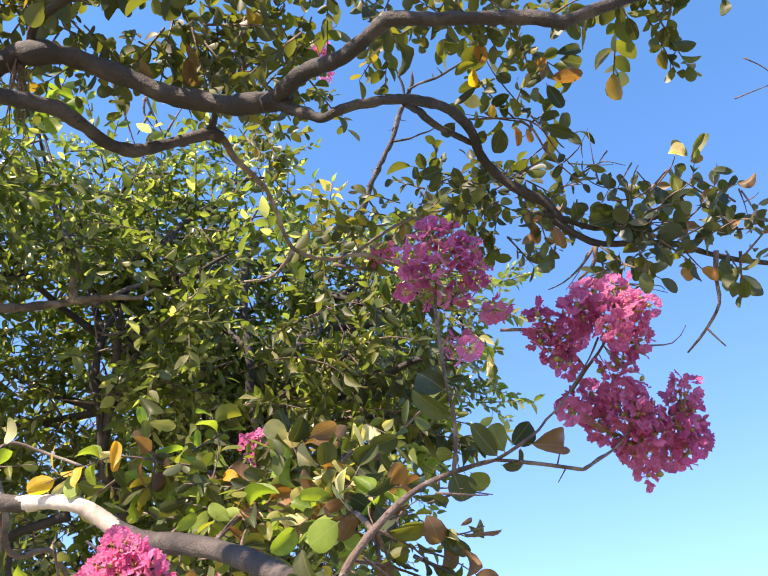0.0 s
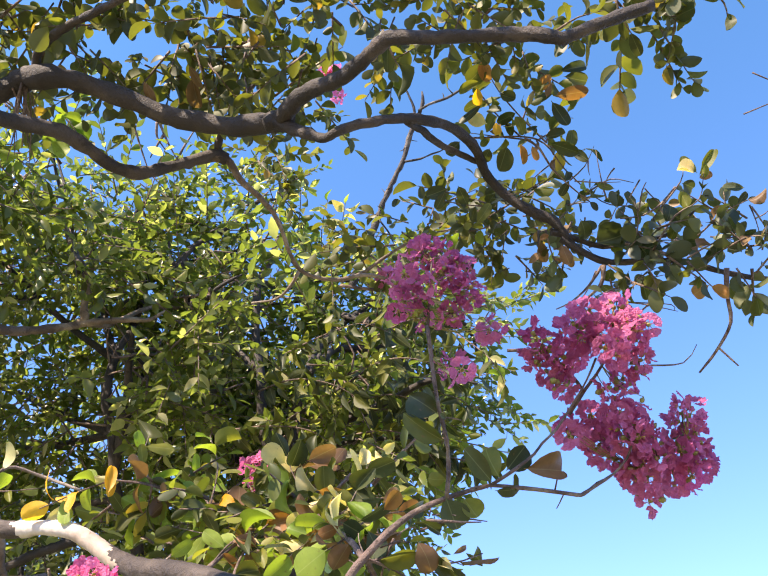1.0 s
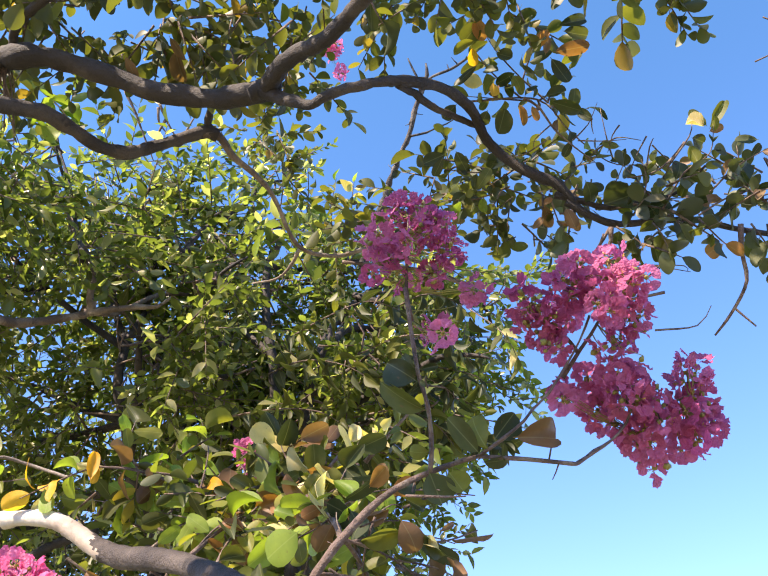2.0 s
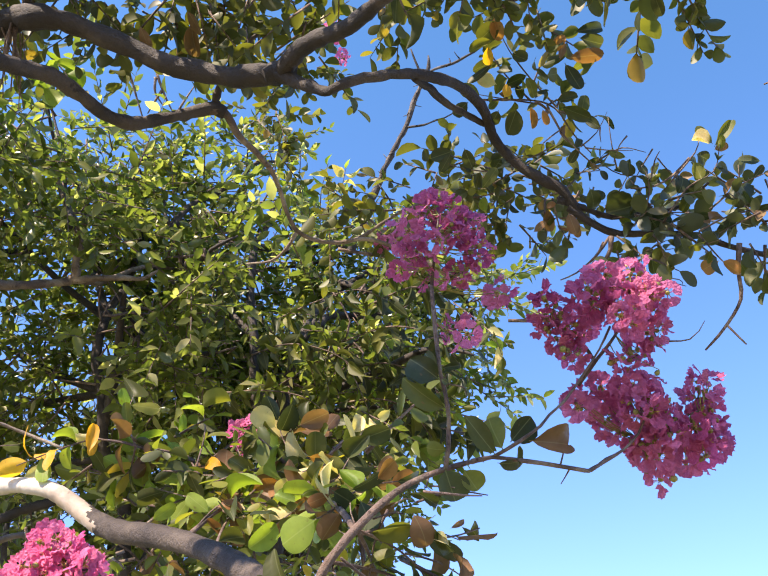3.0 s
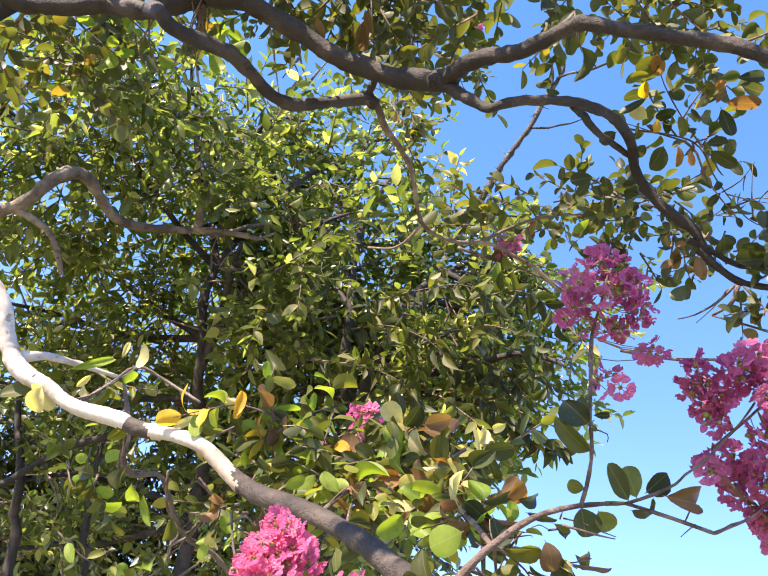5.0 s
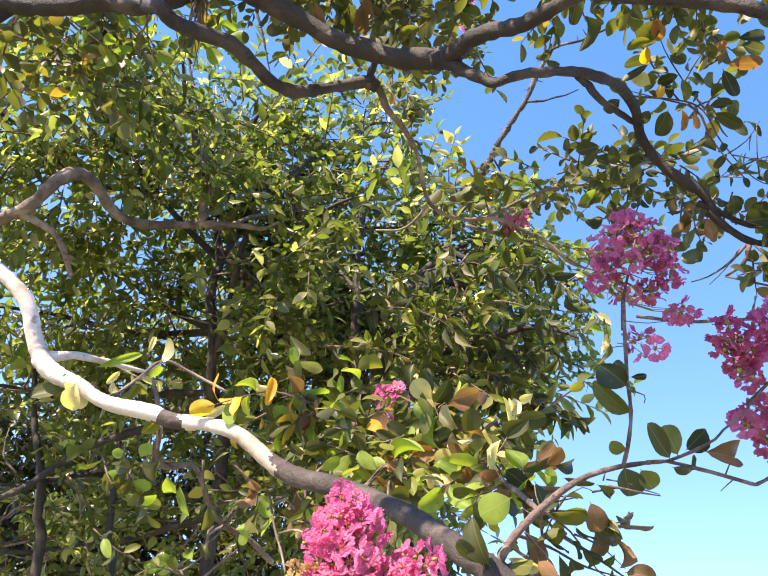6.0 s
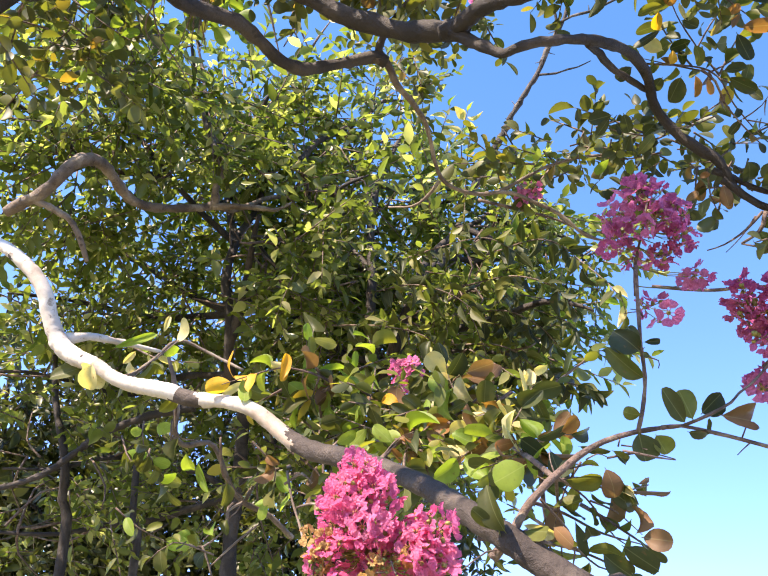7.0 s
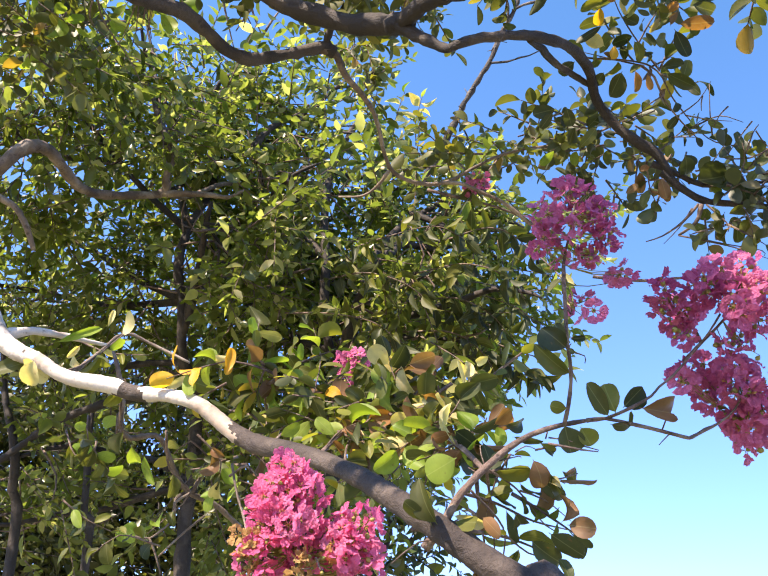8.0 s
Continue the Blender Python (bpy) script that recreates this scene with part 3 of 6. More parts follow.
limb(back, [(-1.889, 2.295, 3.084, 0.0218), (-1.826, 2.275, 3.129, 0.0218), (-1.761, 2.258, 3.170, 0.0236), (-1.714, 2.242, 3.242, 0.0247), (-1.686, 2.240, 3.306, 0.0259), (-1.663, 2.269, 3.359, 0.0254), (-1.636, 2.314, 3.389, 0.0239), (-1.615, 2.378, 3.389, 0.0223), (-1.597, 2.449, 3.378, 0.0217), (-1.565, 2.521, 3.368, 0.0210), (-1.522, 2.619, 3.414, 0.0196), (-1.441, 2.704, 3.487, 0.0170), (-1.359, 2.784, 3.570, 0.0186), (-1.335, 2.768, 3.598, 0.0186), (-1.340, 2.737, 3.643, 0.0153), (-1.319, 2.706, 3.695, 0.0142), (-1.326, 2.694, 3.748, 0.0132), (-1.371, 2.679, 3.814, 0.0111), (-1.423, 2.629, 3.876, 0.0111), (-1.475, 2.615, 3.975, 0.0101), (-1.515, 2.567, 4.038, 0.0090), (-1.608, 2.551, 4.130, 0.0080), (-1.692, 2.504, 4.181, 0.0080), (-1.802, 2.497, 4.256, 0.0058)], 0, 0, TAN, "bough", "crooked light brown bough")
limb(back, [(-1.342, 2.785, 3.572, 0.0153), (-1.247, 2.788, 3.591, 0.0142), (-1.137, 2.795, 3.605, 0.0121), (-1.060, 2.803, 3.612, 0.0088), (-0.991, 2.788, 3.652, 0.0055)], 0, 0, TAN, "bough", sides=8)
limb(back, [(-1.792, 2.271, 3.144, 0.0145), (-1.713, 2.294, 3.128, 0.0136), (-1.646, 2.321, 3.104, 0.0127), (-1.599, 2.365, 3.049, 0.0118), (-1.568, 2.411, 2.988, 0.0091)], 0, 0, TAN, "bough", sides=8)
limb(back, [(-2.206, 3.181, 2.075), (-2.068, 3.230, 2.280), (-1.937, 3.281, 2.396), (-1.800, 3.317, 2.535), (-1.633, 3.355, 2.686), (-1.504, 3.381, 2.780), (-1.357, 3.369, 2.824)], 0.010, 0.022, DARKBARK, "bough", "dark low bough", wobble=0.07)
limb(back, [(-1.5, 3.65, -0.05), (-1.771, 3.576, 1.991), (-1.866, 3.468, 2.339), (-1.922, 3.373, 2.577), (-2.044, 3.354, 2.800), (-2.127, 3.324, 3.066)], 0.034, 0.012, DARKBARK, "stem", "", 9, 0.06, wobble=0.04)
limb(back, [(-1.2, 3.7, -0.05), (-1.431, 3.607, 2.059), (-1.509, 3.534, 2.310), (-1.565, 3.512, 2.522), (-1.610, 3.479, 2.746)], 0.03, 0.012, DARKBARK, "stem", "", 9, 0.06, wobble=0.04)
limb(back, [(-1.336, 2.800, 3.585), (-1.293, 2.943, 3.686), (-1.243, 3.250, 4.009), (-1.079, 3.631, 4.262)], 0.016, 0.008, TAN, "bough", sides=8)
# boughs at the edge of the crown carry a slimmer coat of leaves
NARROW = {4: 0.32, 9: 0.2, 10: 0.28, 13: 0.36, 15: 0.2, 16: 0.2, 17: 0.25, 23: 0.25, 24: 0.3}
places = []
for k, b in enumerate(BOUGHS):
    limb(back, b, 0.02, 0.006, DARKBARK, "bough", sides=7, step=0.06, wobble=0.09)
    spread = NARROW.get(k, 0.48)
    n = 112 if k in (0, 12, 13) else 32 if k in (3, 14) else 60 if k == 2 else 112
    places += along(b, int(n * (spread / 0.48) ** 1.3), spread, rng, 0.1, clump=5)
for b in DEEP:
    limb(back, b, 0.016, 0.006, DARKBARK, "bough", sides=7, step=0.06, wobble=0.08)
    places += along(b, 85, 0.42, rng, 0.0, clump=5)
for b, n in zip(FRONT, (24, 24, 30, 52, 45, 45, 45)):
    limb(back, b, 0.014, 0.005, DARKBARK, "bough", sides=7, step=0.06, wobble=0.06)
    places += along(b, n, 0.24, rng, 0.1, clump=5)
for s, n, spread in zip(STEMS, (70, 60, 26), (0.45, 0.34, 0.2)):
    places += along(s[3:], n, spread, rng, 0.0, clump=5)
bv, bf = [], []
for c, p in BRANCHLETS:
    mid = (c + p) / 2 + Vector([rng.gauss(0, 0.04) for _ in range(3)])
    v, f = tube([(*c, 0.0065), (*mid, 0.0045), (*p, 0.0022)], 0.12, 5, 0.1)
    bf += [tuple(i + len(bv) for i in q) for q in f]
    bv += v
# the stems and the crooked bough stay bare of leaves
wood = np.array([q for s in STEMS for q in spline([(*p, 0) for p in s[1:5]], 0.08)[:, :3]])
places = [m for m in places if np.min(np.sum((wood - np.array(m.translation + m.to_3x3() @ Vector((0, 0.16, 0)))) ** 2, axis=1)) > 0.25 ** 2]
bare = np.array([(-1.52, 2.62, 3.41), (-1.42, 2.46, 3.30), (-1.33, 2.29, 3.19), (-1.36, 2.78, 3.57), (-1.28, 2.61, 3.45), (-1.20, 2.44, 3.34), (-1.24, 2.79, 3.59), (-1.16, 2.62, 3.47), (-1.09, 2.45, 3.35), (-1.10, 2.80, 3.61), (-1.03, 2.63, 3.49), (-0.97, 2.46, 3.37), (-1.29, 2.94, 3.69), (-1.22, 2.77, 3.57), (-1.14, 2.60, 3.45), (-1.24, 3.25, 4.01), (-1.18, 3.08, 3.89), (-1.11, 2.91, 3.76)])
places = [m for m in places if np.min(np.sum((bare - np.array(m.translation + m.to_3x3() @ Vector((0, 0.16, 0)))) ** 2, axis=1)) > 0.15 ** 2]
child("brushwood", mesh_of("brushwood", bv, bf, TWIG), back, label="thin brown branchlets", kind="stuff")
foliage(back, places, BT, CROWN, TWIG, "crown", "dense small green leaves with sky between")

# ---- dark foliage farther off, added to fill gaps ----
# Added behind the crown; its dark leaves stand in for shaded depth.
backing = thing("backing_foliage", (-3.2, 7.0, 0), "added low foliage, darkened for shade, behind the others", "tree")
rng = random.Random(11)
places = []
for k, (top, n, spread) in enumerate((((-3.546, 5.155, 3.622), 300, 0.75), ((-3.870, 4.928, 3.231), 330, 0.8), ((-3.210, 5.656, 3.489), 400, 0.8), ((-2.205, 5.817, 3.715), 360, 0.75), ((-3.136, 5.578, 4.117), 220, 0.55), ((-2.105, 5.818, 4.360), 160, 0.5), ((-1.130, 5.888, 3.747), 246, 0.7), ((-2.446, 5.571, 2.644), 400, 0.8), ((-1.372, 5.885, 2.861), 380, 0.75), ((-3.001, 5.042, 2.709), 260, 0.7), ((-0.594, 6.077, 3.035), 188, 0.6), ((-0.227, 5.634, 3.564), 130, 0.45))):
    foot = (-3.4 + 0.25 * k, 7.0 - 0.1 * k, -0.05)
    mid = ((foot[0] + top[0]) / 2 + 0.1, (foot[1] + top[1]) / 2, 0.55 * top[2])
    limb(backing, [foot, mid, top], 0.05, 0.012, DARKBARK, "stem", sides=8, step=0.1, wobble=0.12)
    places += along([mid, ((mid[0] + top[0]) / 2, (mid[1] + top[1]) / 2, (mid[2] + top[2]) / 2), top], int(0.66 * n), spread, rng, 0.2, grow=1.35)
foliage(backing, places, BT, SHADED_GREEN, DARKBARK, "crown", "dense leaves darkened for shade")

# ---- the limb overhead ----
over = thing("crape_myrtle", (-2.3, 1.3, 0), "spreading tree with smooth brown limbs and turning leaves", "tree", "crape myrtles")
over_trunk = [(-2.3, 1.3, -0.05, 0.055), (-2.2, 1.3, 1.2, 0.05), (-1.9, 1.3, 2.3, 0.036), (-1.45, 1.32, 3.1, 0.029)]
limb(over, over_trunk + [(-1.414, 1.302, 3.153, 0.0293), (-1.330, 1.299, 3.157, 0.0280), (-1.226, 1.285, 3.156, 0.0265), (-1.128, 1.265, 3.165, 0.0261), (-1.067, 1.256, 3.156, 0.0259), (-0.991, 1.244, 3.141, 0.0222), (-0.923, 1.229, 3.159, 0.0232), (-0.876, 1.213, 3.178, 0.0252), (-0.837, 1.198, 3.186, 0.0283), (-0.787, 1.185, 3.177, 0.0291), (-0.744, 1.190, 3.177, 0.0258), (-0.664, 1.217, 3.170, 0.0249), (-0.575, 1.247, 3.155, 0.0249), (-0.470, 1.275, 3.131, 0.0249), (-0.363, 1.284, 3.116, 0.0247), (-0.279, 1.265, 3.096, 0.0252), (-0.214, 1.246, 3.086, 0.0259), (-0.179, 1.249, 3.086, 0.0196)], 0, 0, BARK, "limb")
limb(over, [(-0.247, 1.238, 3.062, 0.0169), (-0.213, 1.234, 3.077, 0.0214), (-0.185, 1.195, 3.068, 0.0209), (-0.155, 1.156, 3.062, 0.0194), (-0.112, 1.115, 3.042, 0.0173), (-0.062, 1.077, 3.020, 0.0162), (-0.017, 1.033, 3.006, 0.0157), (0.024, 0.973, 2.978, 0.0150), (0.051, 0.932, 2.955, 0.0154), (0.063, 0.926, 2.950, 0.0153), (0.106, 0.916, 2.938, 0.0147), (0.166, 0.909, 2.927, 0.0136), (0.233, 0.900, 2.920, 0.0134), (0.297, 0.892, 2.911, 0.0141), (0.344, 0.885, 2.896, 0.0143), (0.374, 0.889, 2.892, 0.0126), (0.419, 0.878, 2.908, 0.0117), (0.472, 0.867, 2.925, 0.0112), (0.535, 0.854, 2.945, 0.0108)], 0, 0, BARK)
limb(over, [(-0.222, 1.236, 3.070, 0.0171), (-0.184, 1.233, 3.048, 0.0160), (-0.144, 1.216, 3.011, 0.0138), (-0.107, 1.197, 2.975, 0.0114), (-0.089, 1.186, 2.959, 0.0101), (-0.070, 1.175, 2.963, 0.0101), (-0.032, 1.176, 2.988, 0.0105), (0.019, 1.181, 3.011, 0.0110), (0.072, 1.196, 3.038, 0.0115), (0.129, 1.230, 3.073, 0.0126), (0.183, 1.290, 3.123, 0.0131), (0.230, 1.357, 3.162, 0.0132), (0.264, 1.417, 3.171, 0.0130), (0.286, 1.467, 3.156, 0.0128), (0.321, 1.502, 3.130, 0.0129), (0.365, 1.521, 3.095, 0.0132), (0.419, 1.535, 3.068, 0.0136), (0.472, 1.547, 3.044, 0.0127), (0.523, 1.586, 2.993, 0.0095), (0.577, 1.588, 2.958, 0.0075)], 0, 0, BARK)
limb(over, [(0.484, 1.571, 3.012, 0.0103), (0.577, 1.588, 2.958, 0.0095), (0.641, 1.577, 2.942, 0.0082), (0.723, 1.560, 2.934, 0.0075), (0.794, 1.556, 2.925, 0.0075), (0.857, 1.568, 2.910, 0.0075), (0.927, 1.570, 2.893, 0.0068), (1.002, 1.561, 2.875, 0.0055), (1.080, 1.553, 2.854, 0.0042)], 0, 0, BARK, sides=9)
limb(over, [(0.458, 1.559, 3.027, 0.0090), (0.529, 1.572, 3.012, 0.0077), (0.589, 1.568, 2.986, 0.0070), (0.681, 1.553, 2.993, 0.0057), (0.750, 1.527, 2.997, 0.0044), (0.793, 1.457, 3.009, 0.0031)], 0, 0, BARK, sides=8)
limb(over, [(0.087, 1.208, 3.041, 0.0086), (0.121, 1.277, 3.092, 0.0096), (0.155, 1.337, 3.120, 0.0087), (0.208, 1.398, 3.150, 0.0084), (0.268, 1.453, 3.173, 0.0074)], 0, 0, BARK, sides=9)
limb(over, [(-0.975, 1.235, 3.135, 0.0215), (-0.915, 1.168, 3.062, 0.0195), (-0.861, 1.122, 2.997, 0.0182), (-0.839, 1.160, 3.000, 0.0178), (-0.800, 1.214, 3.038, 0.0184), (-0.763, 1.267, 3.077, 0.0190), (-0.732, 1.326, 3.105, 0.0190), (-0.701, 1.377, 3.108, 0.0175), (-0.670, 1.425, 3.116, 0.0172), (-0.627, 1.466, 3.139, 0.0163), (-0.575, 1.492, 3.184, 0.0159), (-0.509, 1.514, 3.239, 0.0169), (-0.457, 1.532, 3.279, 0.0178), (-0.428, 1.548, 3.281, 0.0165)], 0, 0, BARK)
# TAN paints the sunlit stretch; the same limb before it is dark BARK.
limb(over, [(-0.468, 1.527, 3.267, 0.0135), (-0.431, 1.547, 3.282, 0.0124), (-0.394, 1.598, 3.251, 0.0096), (-0.351, 1.641, 3.233, 0.0086), (-0.310, 1.695, 3.217, 0.0077), (-0.288, 1.750, 3.195, 0.0068), (-0.271, 1.798, 3.163, 0.0063), (-0.245, 1.846, 3.133, 0.0063), (-0.198, 1.882, 3.127, 0.0064), (-0.123, 1.910, 3.139, 0.0064), (-0.060, 1.921, 3.174, 0.0054), (-0.000, 1.904, 3.215, 0.0054), (0.066, 1.886, 3.257, 0.0049), (0.150, 1.875, 3.294, 0.0043), (0.236, 1.871, 3.319, 0.0038), (0.303, 1.875, 3.330, 0.0027)], 0, 0, TAN, sides=9)
limb(over, [(-0.109, 1.909, 3.144, 0.0060), (-0.036, 1.911, 3.159, 0.0060), (0.028, 1.926, 3.152, 0.0060), (0.125, 1.954, 3.132, 0.0060), (0.212, 1.993, 3.095, 0.0052), (0.290, 2.008, 3.092, 0.0030)], 0, 0, TAN, sides=7)
limb(over, [(-0.433, 1.548, 3.279, 0.0138), (-0.452, 1.521, 3.297, 0.0117), (-0.443, 1.497, 3.317, 0.0096), (-0.411, 1.446, 3.347, 0.0081), (-0.365, 1.395, 3.379, 0.0066), (-0.318, 1.363, 3.402, 0.0053)], 0, 0, BARK, sides=8)
limb(over, [(-0.976, 1.249, 3.147), (-0.830, 1.211, 3.181), (-0.796, 1.142, 3.212), (-0.716, 1.087, 3.228), (-0.623, 1.046, 3.234), (-0.532, 1.003, 3.235)], 0.0125, 0.009, BARK, sides=8)
# Next six limbs: out of view, added to carry shade-casting sprays.
limb(over, [(-1.9, 1.3, 2.3), (-1.55, 0.75, 2.95), (-1.0, 0.3, 3.35), (-0.6, -0.1, 3.6), (-0.5, -0.5, 3.8)], 0.03, 0.012, BARK, sides=9, step=0.05)
limb(over, [(-1.0, 0.3, 3.35), (-0.85, 0.3, 3.05), (-0.68, 0.26, 2.78)], 0.01, 0.004, BARK, sides=7, step=0.05)
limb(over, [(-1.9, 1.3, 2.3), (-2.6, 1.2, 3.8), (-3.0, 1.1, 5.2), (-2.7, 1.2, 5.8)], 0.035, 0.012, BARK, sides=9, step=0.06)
limb(over, [(-2.2, 1.3, 1.2), (-2.6, 1.9, 2.6), (-3.2, 2.7, 3.6), (-4.4, 3.7, 4.3)], 0.04, 0.012, BARK, sides=9, step=0.06)
limb(over, [(-0.6, -0.1, 3.6), (-0.4, 0.15, 3.58), (-0.2, 0.35, 3.55)], 0.01, 0.004, BARK, sides=7, step=0.05)
limb(over, [(-1.55, 0.75, 2.95), (-1.3, 0.7, 3.5), (-0.6, 0.65, 3.85), (-0.1, 0.85, 3.95)], 0.02, 0.008, BARK, sides=8, step=0.05)
limb(over, [(-0.261, 1.956, 3.209), (-0.290, 1.992, 3.175), (-0.337, 2.022, 3.146), (-0.418, 2.038, 3.141)], 0.0065, 0.003, TAN, sides=7)
# dead branch against the sky
spike = random.Random(31)
dead_line = spline([(*p, 0) for p in ((-0.171, 3.213, 4.374), (-0.118, 3.139, 4.497), (-0.015, 3.005, 4.722), (0.055, 2.894, 4.905), (0.095, 2.839, 4.997), (0.161, 2.797, 5.075), (0.338, 2.766, 5.164))], 0.05)[:, :3]
for k in range(20):
    p = Vector(dead_line[spike.randrange(len(dead_line))])
    d = Vector((spike.gauss(0, 1), spike.gauss(0, 0.5), spike.gauss(0, 1))).normalized() * spike.uniform(0.02, 0.06)
    bend = Vector((spike.gauss(0, 0.02), 0, spike.gauss(0, 0.02)))
    limb(over, [p, p + d * 0.5 + bend * 0.3, p + d], 0.004, 0.0015, DEAD, "dead_branch", "", 5, 0.03)
limb(over, [(-0.242, 3.325, 4.208, 0.0215), (-0.208, 3.274, 4.291, 0.0206), (-0.172, 3.221, 4.380, 0.0196), (-0.118, 3.146, 4.504, 0.0178), (-0.069, 3.072, 4.627, 0.0159), (-0.015, 3.012, 4.729, 0.0150), (0.031, 2.960, 4.818, 0.0140), (0.055, 2.901, 4.913, 0.0140), (0.096, 2.846, 5.005, 0.0140), (0.128, 2.797, 5.086, 0.0103), (0.125, 2.760, 5.140, 0.0047)], 0, 0, DEAD, "dead_branch", "bare dead grey branch", 8, 0.025, 0.3)
limb(over, [(0.092, 2.845, 4.987, 0.0084), (0.081, 2.801, 5.050, 0.0075), (0.059, 2.769, 5.093, 0.0065), (0.029, 2.728, 5.147, 0.0037)], 0, 0, DEAD, "dead_branch", "", 6, 0.03, 0.2)
limb(over, [(0.106, 2.812, 5.039, 0.0075), (0.161, 2.797, 5.075, 0.0075), (0.257, 2.786, 5.115, 0.0075), (0.338, 2.766, 5.164, 0.0065), (0.400, 2.748, 5.206, 0.0056), (0.455, 2.721, 5.260, 0.0028)], 0, 0, DEAD, "dead_branch", "", 6, 0.03, 0.2)
limb(over, [(0.034, 2.962, 4.798, 0.0075), (0.120, 2.961, 4.820, 0.0065), (0.179, 2.952, 4.848, 0.0056), (0.228, 2.947, 4.867, 0.0047), (0.291, 2.931, 4.905, 0.0028)], 0, 0, DEAD, "dead_branch", "", 6, 0.03, 0.2)
limb(over, [(-0.104, 3.121, 4.527, 0.0056), (-0.068, 3.150, 4.492, 0.0047), (-0.039, 3.175, 4.462, 0.0047), (-0.018, 3.206, 4.421, 0.0028)], 0, 0, DEAD, "dead_branch", "", 6, 0.03, 0.2)
limb(over, [(0.577, 1.551, 2.910), (0.570, 1.580, 2.871), (0.537, 1.611, 2.849)], 0.006, 0.003, TWIG, "dead_branch", "", 6)
limb(over, [(0.827, 1.455, 2.825), (0.827, 1.490, 2.773), (0.836, 1.527, 2.723), (0.809, 1.581, 2.678), (0.777, 1.626, 2.647)], 0.006, 0.0025, TWIG, "dead_branch", "", 6)
limb(over, [(0.814, 1.573, 2.682), (0.854, 1.587, 2.643)], 0.003, 0.002, TWIG, "dead_branch", "", 6)

# ---- the near stem ----
near = thing("crape_myrtle", (0.42, 0.95, 0), "flowering tree with pale peeling limb and pink blossoms", "tree", "crape myrtles")
stem_path = [(0.55, 0.85, -0.05, 0.03), (0.53, 0.8, 0.7, 0.026), (0.44, 0.73, 1.35, 0.0215)] + [(0.172, 0.893, 1.790, 0.0195), (0.126, 0.897, 1.812, 0.0189), (0.082, 0.901, 1.831, 0.0182), (0.050, 0.914, 1.850, 0.0176), (0.015, 0.926, 1.870, 0.0169), (-0.034, 0.959, 1.900, 0.0160), (-0.075, 0.993, 1.927, 0.0148), (-0.104, 1.016, 1.944, 0.0139), (-0.150, 1.064, 1.969, 0.0140), (-0.201, 1.114, 1.991, 0.0148), (-0.247, 1.156, 2.006, 0.0158), (-0.290, 1.194, 2.020, 0.0160), (-0.336, 1.216, 2.040, 0.0148), (-0.379, 1.229, 2.066, 0.0138), (-0.420, 1.233, 2.087, 0.0128), (-0.461, 1.243, 2.096, 0.0121), (-0.490, 1.252, 2.099, 0.0118), (-0.511, 1.260, 2.099, 0.0136), (-0.535, 1.262, 2.099, 0.0145), (-0.559, 1.264, 2.100, 0.0146), (-0.587, 1.263, 2.105, 0.0151), (-0.620, 1.264, 2.107, 0.0147), (-0.667, 1.267, 2.109, 0.0135), (-0.704, 1.266, 2.118, 0.0122), (-0.741, 1.270, 2.135, 0.0137), (-0.791, 1.282, 2.149, 0.0167), (-0.826, 1.286, 2.165, 0.0178), (-0.850, 1.279, 2.189, 0.0161), (-0.869, 1.263, 2.221, 0.0152), (-0.885, 1.246, 2.253, 0.0147), (-0.914, 1.235, 2.284, 0.0144), (-0.969, 1.229, 2.319, 0.0131), (-1.025, 1.230, 2.343, 0.0118), (-1.108, 1.233, 2.374, 0.0120)]
v, f = tube(stem_path, 0.005, 24, 0.055, 5)
# Lower end browned for leaf shade; the sleeve mixes shade and unpeeled bark.
shade_from, sleeve = Vector(stem_path[15][:3]), Vector(stem_path[21][:3])
slots = []
for q in f:
    c = Vector(v[q[0]])
    ragged = 0.04 * noise.noise(c * 22) + 0.03 * noise.noise(c * 60)
    brown = c.x > shade_from.x + ragged - 0.01 or (c - sleeve).length < 0.026 + 0.6 * ragged or noise.noise(c * 38) > 0.62
    slots.append(1 if brown else 0)
child("limb", mesh_of("limb", v, f, [PALE, NEARBARK_SHADED], True, slots), near, label="pale cream peeling limb, browned by painted leaf shade and unpeeled bark")
limb(near, [(-0.862, 1.308, 2.179, 0.0125), (-0.828, 1.296, 2.189, 0.0114), (-0.806, 1.320, 2.212, 0.0078), (-0.781, 1.371, 2.233, 0.0070), (-0.738, 1.397, 2.240, 0.0056), (-0.700, 1.422, 2.247, 0.0036)], 0, 0, PALE)
limb(near, [(0.001, 0.938, 1.847, 0.0065), (0.019, 0.922, 1.878, 0.0054), (0.030, 0.914, 1.904, 0.0050), (0.043, 0.909, 1.924, 0.0048), (0.064, 0.908, 1.952, 0.0046), (0.086, 0.908, 1.977, 0.0041), (0.114, 0.905, 1.999, 0.0036), (0.149, 0.905, 2.017, 0.0031), (0.180, 0.899, 2.026, 0.0026), (0.202, 0.894, 2.030, 0.0020)], 0, 0, TWIG, "branch", "reddish brown flowering branch", 9)

